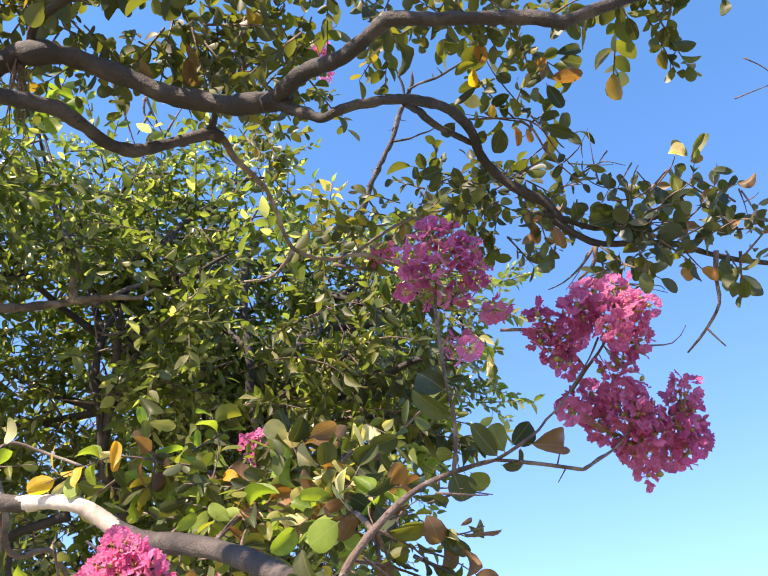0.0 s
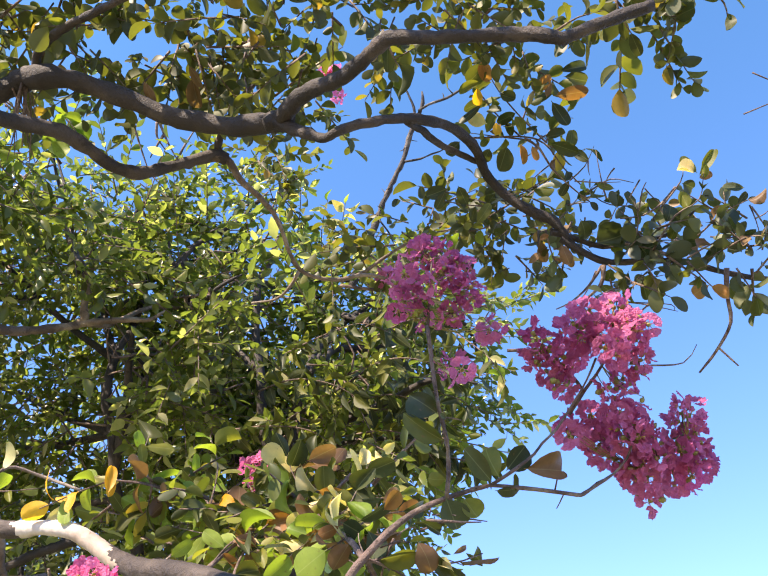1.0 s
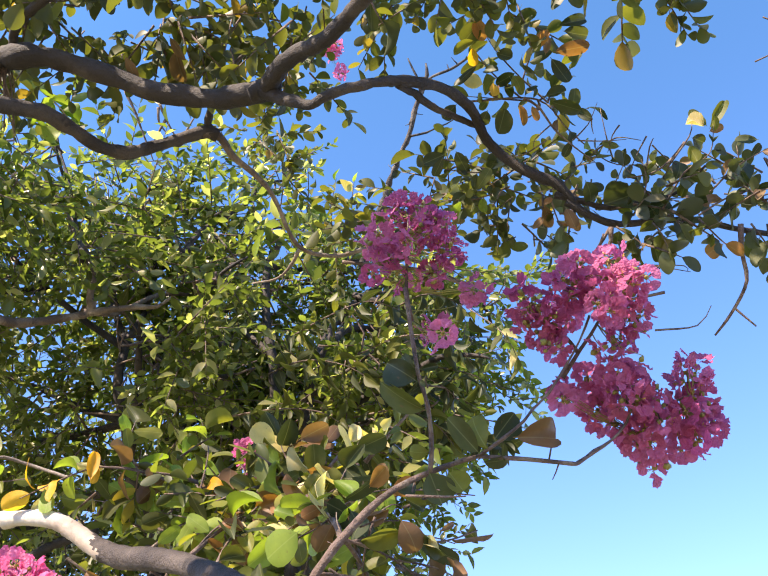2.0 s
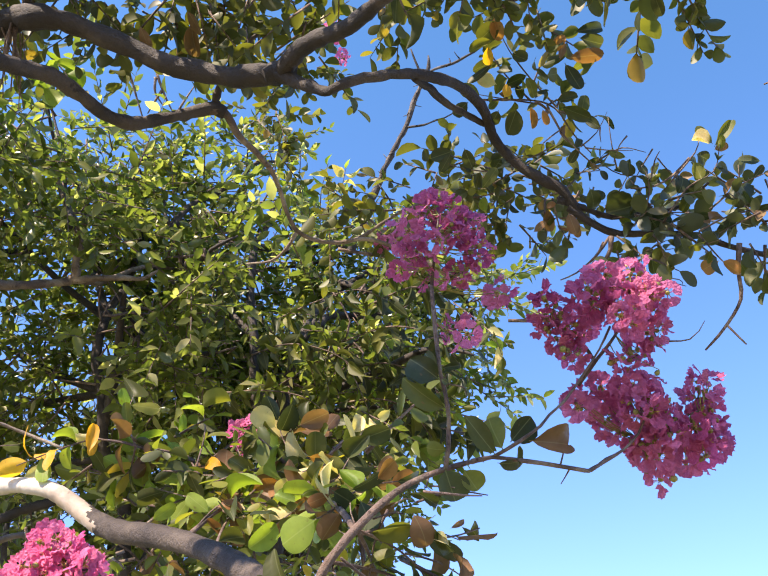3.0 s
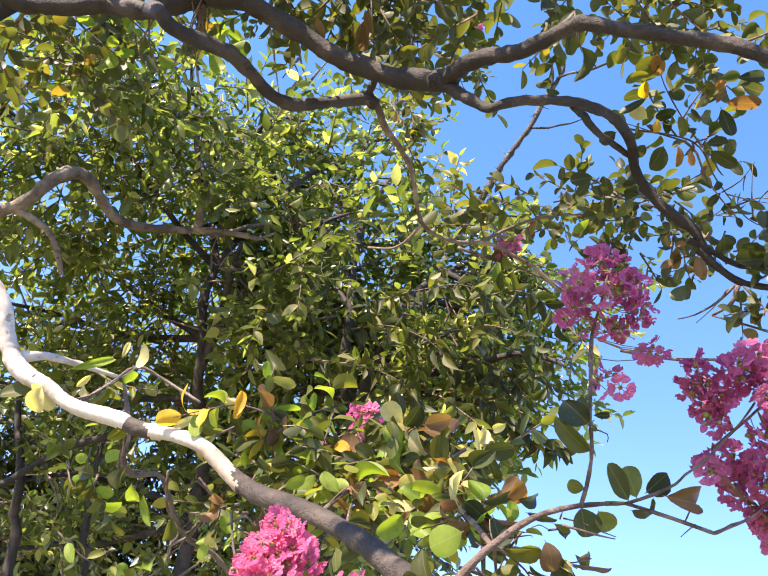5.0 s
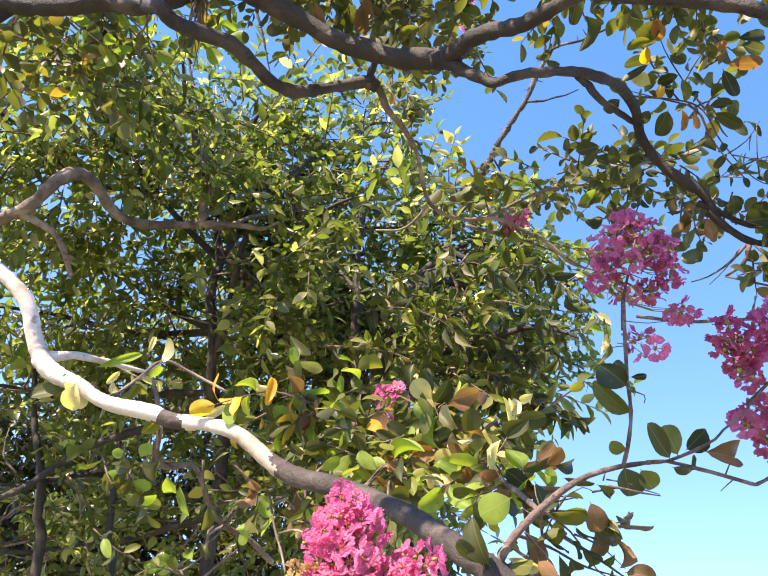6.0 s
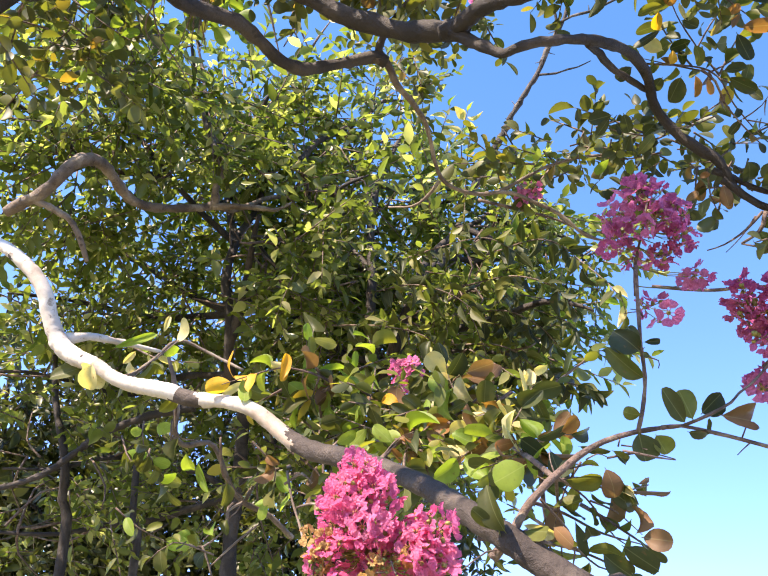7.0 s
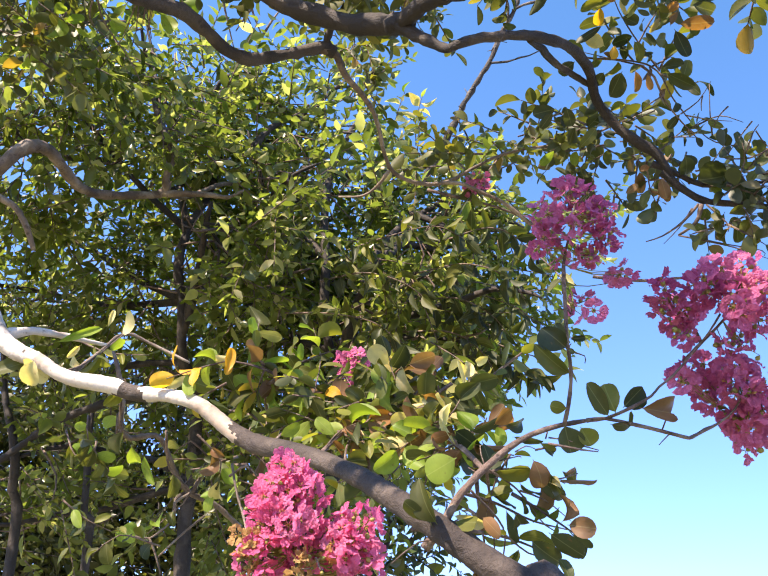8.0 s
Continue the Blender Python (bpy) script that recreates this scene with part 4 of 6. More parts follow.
limb(near, [(*(-0.642, 1.334, 2.201), 0.0028), (*(-0.620, 1.354, 2.157), 0.0055), (*(-0.612, 1.387, 2.118), 0.0062), (*(-0.615, 1.424, 2.083), 0.0056), (*(-0.600, 1.450, 2.070), 0.0056), (*(-0.562, 1.479, 2.093), 0.0056), (*(-0.542, 1.496, 2.079), 0.0056), (*(-0.523, 1.531, 2.047), 0.0056), (*(-0.492, 1.570, 2.013), 0.0056), (*(-0.443, 1.618, 2.008), 0.0056), (*(-0.388, 1.669, 1.980), 0.0056)], 0.0065, 0.0045, TAN, "branch", "crooked bare side branch", 9)
limb(near, [(-0.492, 1.570, 2.011), (-0.510, 1.566, 1.994), (-0.505, 1.580, 1.956)], 0.0045, 0.003, TAN, "branch", "", 7)
limb(near, [(-0.483, 1.574, 2.013), (-0.472, 1.568, 2.052), (-0.469, 1.563, 2.076)], 0.0045, 0.003, TAN, "branch", "", 7)
limb(near, [(-0.610, 1.426, 2.085), (-0.618, 1.427, 2.069), (-0.627, 1.418, 2.107)], 0.004, 0.002, TAN, "branch", "", 7)
limb(near, [(-0.730, 1.384, 2.161), (-0.706, 1.417, 2.228), (-0.677, 1.432, 2.283), (-0.620, 1.463, 2.280), (-0.534, 1.466, 2.254)], 0.0042, 0.003, TAN, "branch", "", 7)

for pts in (
    [(-0.476, 1.537, 2.003), (-0.501, 1.535, 1.978), (-0.499, 1.545, 1.947), (-0.530, 1.542, 1.906), (-0.558, 1.530, 1.903)],
    [(-0.442, 1.565, 1.970), (-0.477, 1.561, 1.925), (-0.511, 1.559, 1.874)],
    [(-0.532, 1.541, 1.906), (-0.517, 1.553, 1.884), (-0.497, 1.570, 1.846)],
    [(-0.351, 1.311, 2.014), (-0.325, 1.290, 1.961), (-0.297, 1.263, 1.917), (-0.276, 1.229, 1.881)],
    [(-0.319, 1.296, 1.950), (-0.285, 1.256, 1.953), (-0.255, 1.220, 1.942)],
    [(-0.351, 1.319, 1.994), (-0.317, 1.277, 2.005), (-0.295, 1.270, 1.990)],
):
    limb(near, pts, 0.0026, 0.0016, TAN, "branch", "", 6)

# ---- leaves of the limb overhead ----
BIG = [spray_template(rng, 11, 0.2, 0.049, 0.31, True) for _ in range(8)]
places = []
plan_paths = [
    ([(-1.058, 1.201, 3.420), (-0.845, 1.226, 3.460), (-0.638, 1.291, 3.513), (-0.447, 1.322, 3.561)], 72, 0.2),
    ([(-0.401, 1.207, 3.410), (-0.283, 1.285, 3.507), (-0.176, 1.329, 3.622), (-0.079, 1.316, 3.650)], 44, 0.2),
    ([(-0.340, 1.610, 3.624), (-0.263, 1.666, 3.720), (-0.220, 1.775, 3.755)], 16, 0.12),
    ([(0.136, 1.078, 3.300), (0.233, 1.103, 3.318), (0.342, 1.112, 3.335)], 14, 0.06),
    ([(0.206, 1.211, 3.398), (0.298, 1.253, 3.397), (0.399, 1.215, 3.427), (0.456, 1.160, 3.452)], 13, 0.06),
    ([(0.023, 1.270, 3.576), (0.057, 1.317, 3.555), (0.078, 1.362, 3.530)], 7, 0.05),
]
plan_paths += [
    ([(0.543, 1.032, 3.286), (0.610, 1.063, 3.254), (0.689, 1.040, 3.237), (0.721, 0.999, 3.247)], 9, 0.05),
    ([(0.571, 1.057, 3.303), (0.601, 1.089, 3.274), (0.619, 1.113, 3.252)], 4, 0.03),
    ([(-1.656, 1.553, 3.654), (-1.404, 1.523, 3.656), (-1.182, 1.502, 3.666)], 34, 0.2),
    ([(-1.535, 1.561, 3.203), (-1.449, 1.644, 3.358), (-1.362, 1.773, 3.448)], 26, 0.25),
    ([(-0.208, 2.174, 3.433), (-0.022, 2.105, 3.434), (0.119, 2.036, 3.438), (0.263, 2.008, 3.420)], 18, 0.08),
    ([(0.205, 1.849, 3.349), (0.332, 1.810, 3.319), (0.441, 1.833, 3.263)], 10, 0.1),
    ([(-0.691, 2.345, 4.306), (-0.574, 2.579, 4.389), (-0.461, 2.699, 4.433)], 12, 0.16),
]
# Sprays from here on are out of view, added only to cast shade.
plan_paths += [
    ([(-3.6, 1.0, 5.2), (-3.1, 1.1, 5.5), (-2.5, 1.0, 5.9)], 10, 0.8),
]
plan_paths += [
    ([(-0.68, 0.26, 2.78), (-0.57, 0.31, 2.72), (-0.48, 0.35, 2.70)], 9, 0.08),
    ([(-0.5, 0.1, 3.6), (-0.36, 0.22, 3.55), (-0.2, 0.35, 3.55)], 32, 0.24),
    ([(-1.0, -0.2, 3.5), (-0.85, -0.15, 3.45), (-0.65, -0.1, 3.4)], 42, 0.26),
    ([(-3.0, 2.6, 3.6), (-3.9, 3.3, 4.1), (-4.6, 3.9, 4.4)], 150, 0.75),
    ([(-2.55, 2.2, 2.9), (-2.9, 2.5, 3.2), (-3.3, 2.8, 3.6)], 95, 0.4),
    ([(-0.1, 0.9, 3.85), (-0.5, 0.7, 3.85), (-0.9, 0.6, 3.85), (-1.3, 0.7, 3.9)], 60, 0.35),
    ([(-0.6, -0.2, 3.7), (-0.85, -0.45, 3.75), (-1.0, -0.4, 3.8)], 30, 0.3),
]
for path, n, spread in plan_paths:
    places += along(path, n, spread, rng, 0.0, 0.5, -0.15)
# an opening in the leaves towards the high blossom
opening = [Vector((-0.15, 1.36, 3.43)), Vector((-0.23, 1.36, 3.51))]
places = [m for m in places if min((m.translation + m.to_3x3() @ Vector((0, 0.1, 0)) - q).length for q in opening) > 0.17]
SMALL = [spray_template(rng, 5, 0.1, 0.043, 0.33, True) for _ in range(8)]
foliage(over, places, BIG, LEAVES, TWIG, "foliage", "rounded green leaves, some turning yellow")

for k, (pts, n, tints) in enumerate((
    ([(0.398, 1.051, 3.145), (0.459, 1.024, 3.159), (0.509, 1.005, 3.164)], 6, "g"),
    ([(0.533, 0.999, 3.197), (0.556, 1.031, 3.171), (0.580, 1.061, 3.145)], 5, "ggd"),
    ([(0.570, 0.978, 3.201), (0.634, 1.012, 3.162), (0.671, 1.010, 3.149)], 5, "ggd"),
    ([(0.579, 0.968, 3.205), (0.656, 0.959, 3.188), (0.703, 0.960, 3.170)], 6, "g"),
    ([(0.729, 0.979, 3.218), (0.760, 1.005, 3.186), (0.772, 1.023, 3.168)], 3, "g"),
    ([(0.038, 0.967, 3.038), (0.058, 0.999, 3.004), (0.073, 1.020, 2.984)], 3, "gd"),
)):
    twig(over, pts, n, 0.058, tints, 0.003, 30 + k, up=0.3)
places = []
plan_sprigs = [
    ([(0.173, 1.794, 3.342), (0.280, 1.817, 3.323), (0.380, 1.806, 3.254)], 11, 0.07),
    ([(0.355, 1.781, 3.373), (0.425, 1.779, 3.290), (0.510, 1.820, 3.211)], 10, 0.09),
    ([(0.585, 1.741, 3.217), (0.739, 1.719, 3.159), (0.883, 1.672, 3.119), (0.995, 1.575, 3.065)], 17, 0.08),
    ([(0.599, 1.606, 2.908), (0.695, 1.571, 2.872)], 5, 0.02),
    ([(0.342, 1.641, 3.244), (0.446, 1.648, 3.121), (0.555, 1.622, 3.006)], 7, 0.08),
    ([(0.431, 1.639, 3.236), (0.543, 1.654, 3.176), (0.631, 1.616, 3.070)], 9, 0.07),
    ([(0.595, 1.553, 2.982), (0.658, 1.529, 2.956), (0.717, 1.503, 2.930)], 7, 0.05),
]
plan_sprigs += [
    ([(0.847, 1.464, 2.901), (0.924, 1.465, 2.842), (1.001, 1.446, 2.826)], 8, 0.08),
    ([(0.345, 1.904, 3.280), (0.436, 1.933, 3.227), (0.539, 1.939, 3.194)], 9, 0.07),
]
for path, n, spread in plan_sprigs:
    places += along(path, n, spread, rng, 0.0, 0.5, -0.1)
foliage(over, places, SMALL, DULL_SHADED, TWIG, "foliage", "rounded dull leaves darkened for shade against the sky")
R = "ggddggdb"
plan_rows_of_twigs = [
    ([(0.466, 1.512, 3.317), (0.397, 1.470, 3.369), (0.326, 1.411, 3.421), (0.290, 1.358, 3.458)], 7, "gggd"),
    ([(0.466, 1.512, 3.317), (0.503, 1.494, 3.441), (0.561, 1.483, 3.539)], 5, "ggd"),
    ([(0.424, 1.508, 3.322), (0.342, 1.500, 3.323), (0.252, 1.485, 3.324)], 7, "ggb"),
    ([(0.259, 1.495, 3.315), (0.439, 1.510, 3.320), (0.517, 1.555, 3.247), (0.617, 1.581, 3.160), (0.688, 1.567, 3.128)], 8, "gggdb"),
    ([(0.465, 1.516, 3.312), (0.519, 1.525, 3.293), (0.571, 1.516, 3.292)], 6, "gd"),
    ([(0.400, 1.493, 3.376), (0.427, 1.450, 3.431), (0.454, 1.415, 3.471)], 5, "gdg"),
    ([(0.400, 1.517, 3.343), (0.330, 1.471, 3.390), (0.259, 1.408, 3.438), (0.230, 1.375, 3.459)], 9, "gdg"),
]
plan_rows_of_twigs += [
    ([(0.439, 1.510, 3.320), (0.497, 1.503, 3.368), (0.537, 1.469, 3.412)], 5, "gdg"),
    ([(0.340, 1.693, 3.246), (0.255, 1.691, 3.244), (0.162, 1.674, 3.255)], 7, "gd"),
    ([(0.369, 1.717, 3.212), (0.273, 1.772, 3.222), (0.186, 1.770, 3.219)], 6, "ggl"),
    ([(0.405, 1.662, 3.198), (0.381, 1.652, 3.266), (0.340, 1.650, 3.303)], 5, "gd"),
    ([(0.477, 1.648, 3.113), (0.539, 1.649, 3.188), (0.566, 1.623, 3.220)], 5, R),
]
for k, (pts, n, tints) in enumerate(plan_rows_of_twigs):
    twig(over, pts, n, 0.056, tints, 0.003, 40 + k, up=0.3)
plan_tufts = [
    ([(0.447, 1.571, 3.043), (0.471, 1.605, 2.987), (0.495, 1.628, 2.942)], 7, "ggob"),
    ([(0.555, 1.577, 2.989), (0.602, 1.534, 3.027), (0.627, 1.495, 3.075)], 8, R),
    ([(0.656, 1.540, 2.966), (0.669, 1.505, 3.017), (0.660, 1.484, 3.065)], 7, R),
    ([(0.697, 1.530, 2.940), (0.742, 1.471, 3.002), (0.795, 1.428, 3.028), (0.810, 1.393, 3.076)], 9, R),
    ([(0.808, 1.513, 2.975), (0.872, 1.460, 3.009), (0.928, 1.424, 3.024)], 8, R),
    ([(0.750, 1.471, 2.867), (0.800, 1.437, 2.876), (0.868, 1.446, 2.915), (0.926, 1.422, 2.910)], 10, R),
    ([(0.750, 1.474, 2.861), (0.788, 1.484, 2.812), (0.807, 1.491, 2.787)], 5, "ggo"),
]
plan_tufts += [
    ([(0.846, 1.449, 2.820), (0.873, 1.463, 2.781), (0.888, 1.479, 2.751)], 6, "gg"),
    ([(0.587, 1.547, 2.907), (0.630, 1.550, 2.863), (0.640, 1.559, 2.840)], 6, "g"),
    ([(0.661, 1.515, 2.888), (0.680, 1.522, 2.856), (0.690, 1.537, 2.823)], 5, "g"),
    ([(0.904, 1.481, 2.832), (0.964, 1.418, 2.890), (1.004, 1.376, 2.929)], 9, R),
    ([(0.589, 1.567, 2.981), (0.698, 1.521, 2.957), (0.768, 1.487, 2.936)], 12, R),
]
for k, (pts, n, tints) in enumerate(plan_tufts):
    twig(over, pts, max(3, 2 * n // 3), 0.044, tints, 0.0028, 60 + k, up=0.3)
for k, pts in enumerate((
    [(0.624, 1.579, 3.158), (0.605, 1.549, 3.222), (0.598, 1.512, 3.287)],
    [(0.581, 1.574, 3.191), (0.631, 1.547, 3.210), (0.690, 1.536, 3.185)],
    [(0.670, 1.493, 3.039), (0.682, 1.464, 3.080), (0.689, 1.450, 3.100)],
    [(0.712, 1.478, 3.025), (0.757, 1.426, 3.075), (0.768, 1.406, 3.098)],
    [(0.537, 1.611, 2.849), (0.649, 1.574, 2.809), (0.731, 1.550, 2.769)],
    [(0.650, 1.590, 2.788), (0.700, 1.534, 2.817), (0.759, 1.485, 2.834), (0.793, 1.462, 2.840)],
    [(0.901, 1.401, 2.969), (0.923, 1.418, 2.921), (0.939, 1.436, 2.876)],
    [(0.648, 1.623, 2.662), (0.726, 1.585, 2.648), (0.754, 1.546, 2.673)],
)):
    twig(over, pts, 0, r=0.0026, seed=80 + k)
SHOOT = random.Random(21)
plan_shoots = [
    ((0.496, 1.593, 2.994), (0.513, 1.614, 2.955), "o", 0.78),
    ((0.434, 1.588, 3.023), (0.453, 1.615, 2.979), "b", 0.78),
    ((-0.563, 1.224, 3.210), (-0.545, 1.270, 3.184), "b", 0.78),
    ((-0.453, 1.241, 3.253), (-0.446, 1.304, 3.208), "b", 0.78),
    ((-0.601, 1.224, 3.190), (-0.620, 1.251, 3.159), "b", 0.78),
    ((-0.436, 1.167, 3.196), (-0.414, 1.215, 3.169), "b", 0.78),
    ((0.285, 1.274, 3.351), (0.243, 1.313, 3.321), "g", 1.10),
    ((0.272, 1.270, 3.356), (0.286, 1.300, 3.315), "o", 1.10),
    ((0.261, 1.312, 3.300), (0.272, 1.351, 3.275), "y", 0.83),
    ((0.305, 1.297, 3.321), (0.327, 1.312, 3.282), "c", 0.69),
    ((0.331, 1.312, 3.302), (0.381, 1.293, 3.339), "g", 0.69),
    ((0.413, 1.324, 3.289), (0.440, 1.283, 3.307), "o", 0.87),
]
plan_shoots += [
    ((0.439, 1.331, 3.279), (0.449, 1.301, 3.310), "b", 0.88),
    ((0.458, 1.328, 3.285), (0.552, 1.321, 3.298), "o", 0.74),
    ((0.469, 1.290, 3.336), (0.546, 1.283, 3.359), "d", 0.52),
    ((0.482, 1.298, 3.326), (0.558, 1.319, 3.346), "g", 0.72),
    ((0.408, 1.354, 3.248), (0.444, 1.367, 3.274), "g", 1.50),
    ((0.451, 1.335, 3.275), (0.487, 1.357, 3.215), "d", 0.99),
    ((0.318, 1.323, 3.286), (0.355, 1.324, 3.268), "d", 1.10),
    ((0.288, 1.368, 3.224), (0.239, 1.368, 3.252), "c", 1.19),
    ((0.308, 1.387, 3.199), (0.321, 1.372, 3.230), "y", 1.49),
    ((0.275, 1.338, 3.265), (0.223, 1.344, 3.223), "d", 0.62),
    ((0.273, 1.304, 3.310), (0.217, 1.320, 3.299), "g", 0.73),
    ((0.357, 1.357, 3.241), (0.381, 1.366, 3.204), "g", 1.08),
]
plan_shoots += [
    ((0.447, 1.399, 3.188), (0.515, 1.406, 3.160), "g", 0.68),
    ((0.434, 1.391, 3.198), (0.481, 1.372, 3.196), "d", 0.84),
    ((0.340, 1.402, 3.180), (0.322, 1.436, 3.128), "g", 1.06),
    ((0.296, 1.406, 3.174), (0.280, 1.446, 3.171), "d", 1.37),
    ((0.371, 1.399, 3.186), (0.386, 1.432, 3.149), "o", 0.65),
    ((0.403, 1.403, 3.182), (0.416, 1.424, 3.150), "o", 0.76),
    ((0.325, 1.350, 3.251), (0.297, 1.369, 3.283), "d", 1.26),
    ((0.382, 1.342, 3.262), (0.407, 1.357, 3.233), "d", 0.83),
    ((0.816, 1.449, 3.132), (0.777, 1.440, 3.140), "c", 1.50),
    ((0.822, 1.449, 3.132), (0.791, 1.420, 3.164), "g", 1.08),
    ((0.826, 1.453, 3.127), (0.867, 1.420, 3.184), "g", 0.58),
    ((0.826, 1.457, 3.122), (0.858, 1.447, 3.130), "o", 1.39),
]
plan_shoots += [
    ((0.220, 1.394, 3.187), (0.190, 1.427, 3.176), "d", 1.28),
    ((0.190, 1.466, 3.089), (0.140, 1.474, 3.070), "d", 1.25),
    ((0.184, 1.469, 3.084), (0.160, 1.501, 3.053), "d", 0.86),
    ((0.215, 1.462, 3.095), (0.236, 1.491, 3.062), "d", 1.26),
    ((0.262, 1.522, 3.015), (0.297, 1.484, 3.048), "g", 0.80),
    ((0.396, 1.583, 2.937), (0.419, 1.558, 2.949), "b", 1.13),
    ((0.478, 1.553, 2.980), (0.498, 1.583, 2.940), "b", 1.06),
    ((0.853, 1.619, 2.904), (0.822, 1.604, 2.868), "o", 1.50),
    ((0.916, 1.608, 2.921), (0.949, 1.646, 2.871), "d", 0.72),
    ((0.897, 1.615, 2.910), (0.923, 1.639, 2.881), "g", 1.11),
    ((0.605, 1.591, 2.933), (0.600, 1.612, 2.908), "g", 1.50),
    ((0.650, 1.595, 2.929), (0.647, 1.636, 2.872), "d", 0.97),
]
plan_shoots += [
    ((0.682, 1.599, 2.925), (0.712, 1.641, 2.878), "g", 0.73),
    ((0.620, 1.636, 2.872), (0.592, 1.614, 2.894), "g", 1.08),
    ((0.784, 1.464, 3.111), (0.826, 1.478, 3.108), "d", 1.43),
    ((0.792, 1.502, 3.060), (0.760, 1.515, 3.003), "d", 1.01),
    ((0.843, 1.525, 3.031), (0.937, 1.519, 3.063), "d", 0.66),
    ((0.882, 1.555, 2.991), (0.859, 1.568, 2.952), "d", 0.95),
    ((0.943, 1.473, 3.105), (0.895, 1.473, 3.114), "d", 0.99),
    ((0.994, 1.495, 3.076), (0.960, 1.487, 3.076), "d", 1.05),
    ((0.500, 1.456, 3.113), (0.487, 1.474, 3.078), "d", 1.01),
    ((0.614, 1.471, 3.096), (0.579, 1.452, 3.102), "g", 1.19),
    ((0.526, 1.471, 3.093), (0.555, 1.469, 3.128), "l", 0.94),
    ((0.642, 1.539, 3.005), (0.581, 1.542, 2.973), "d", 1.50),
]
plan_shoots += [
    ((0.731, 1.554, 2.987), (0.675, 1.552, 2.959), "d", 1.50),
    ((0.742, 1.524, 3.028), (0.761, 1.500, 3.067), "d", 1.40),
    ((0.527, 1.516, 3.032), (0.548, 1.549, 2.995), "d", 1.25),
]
for k, (a, b, tint, wide) in enumerate(plan_shoots):
    leaf(over, a, b, tint, Vector((0.1, -0.75, -0.6)) + 0.35 * Vector(any_face(SHOOT, 0)), k, wide)
twig(over, [(-0.131, 1.986, 3.175), (0.108, 2.011, 3.160), (0.253, 2.038, 3.121)], 0, r=0.006, seed=90)
panicle(over, [(-0.015, 1.961, 3.238), (0.020, 1.976, 3.215), (0.045, 1.983, 3.205)], [((0.021, 1.980, 3.208), 0.035, 7)], "m", 0.04, 3, 5, "small pink blossom among leaves")
panicle(over, [(-0.467, 2.840, 5.381), (-0.417, 2.824, 5.406), (-0.361, 2.807, 5.430)], [((-0.434, 2.821, 5.410), 0.023, 12), ((-0.376, 2.805, 5.400), 0.022, 12), ((-0.395, 2.832, 5.373), 0.020, 8), ((-0.365, 2.919, 5.308), 0.020, 6)], "p", 0.06, 3, 6, "small pink blossom high in the leaves")

# ---- flowering branch ----
limb(near, [(0.180, 0.899, 2.026, 0.0030), (0.202, 0.894, 2.030, 0.0024), (0.239, 0.888, 2.025, 0.0024), (0.270, 0.892, 2.024, 0.0024), (0.301, 0.896, 2.022, 0.0024), (0.308, 0.896, 2.023, 0.0024), (0.327, 0.901, 2.038, 0.0021), (0.348, 0.906, 2.053, 0.0015), (0.368, 0.907, 2.075, 0.0013), (0.377, 0.896, 2.096, 0.0013)], 0, 0, TWIG, "branch", "", 7)
limb(near, [(0.202, 0.894, 2.030, 0.0024), (0.230, 0.877, 2.043, 0.0021), (0.252, 0.870, 2.059, 0.0018), (0.263, 0.874, 2.075, 0.0015), (0.282, 0.876, 2.095, 0.0015), (0.305, 0.871, 2.128, 0.0016), (0.321, 0.858, 2.152, 0.0013), (0.333, 0.846, 2.176, 0.0013)], 0, 0, TWIG, "branch", "", 7)
limb(near, [(0.152, 0.897, 2.015, 0.0025), (0.154, 0.886, 2.035, 0.0025), (0.153, 0.870, 2.062, 0.0025), (0.149, 0.858, 2.083, 0.0025), (0.142, 0.846, 2.103, 0.0025), (0.136, 0.836, 2.140, 0.0025), (0.132, 0.829, 2.171, 0.0022), (0.128, 0.822, 2.203, 0.0022)], 0, 0, TWIG, "branch", "", 7)
limb(near, [(0.128, 0.860, 1.974, 0.0015), (0.146, 0.862, 1.974, 0.0015), (0.167, 0.864, 1.974, 0.0012), (0.188, 0.865, 1.975, 0.0006)], 0, 0, TWIG, "branch", "", 7)
panicle(near, [(0.135, 0.850, 2.176), (0.129, 0.831, 2.209), (0.132, 0.808, 2.249), (0.133, 0.789, 2.282)],
        [((0.095, 0.799, 2.260), 0.011, 5), ((0.106, 0.819, 2.244), 0.011, 5), ((0.096, 0.810, 2.221), 0.007, 4), ((0.115, 0.830, 2.222), 0.007, 4), ((0.125, 0.801, 2.298), 0.012, 6), ((0.150, 0.796, 2.290), 0.012, 6), ((0.119, 0.806, 2.313), 0.007, 4), ((0.144, 0.788, 2.251), 0.014, 7), ((0.168, 0.800, 2.272), 0.012, 6), ((0.178, 0.800, 2.242), 0.011, 5), ((0.130, 0.795, 2.239), 0.008, 4), ((0.164, 0.821, 2.224), 0.008, 4), ((0.148, 0.831, 2.220), 0.006, 4), ((0.181, 0.825, 2.244), 0.006, 4), ((0.208, 0.845, 2.219), 0.010, 4), ((0.207, 0.881, 2.225), 0.005, 4), ((0.158, 0.871, 2.177), 0.006, 4), ((0.170, 0.832, 2.150), 0.006, 4), ((0.171, 0.870, 2.156), 0.004, 4)], "m", 0.025, 8, 1, "magenta blossom head on an upright stalk")
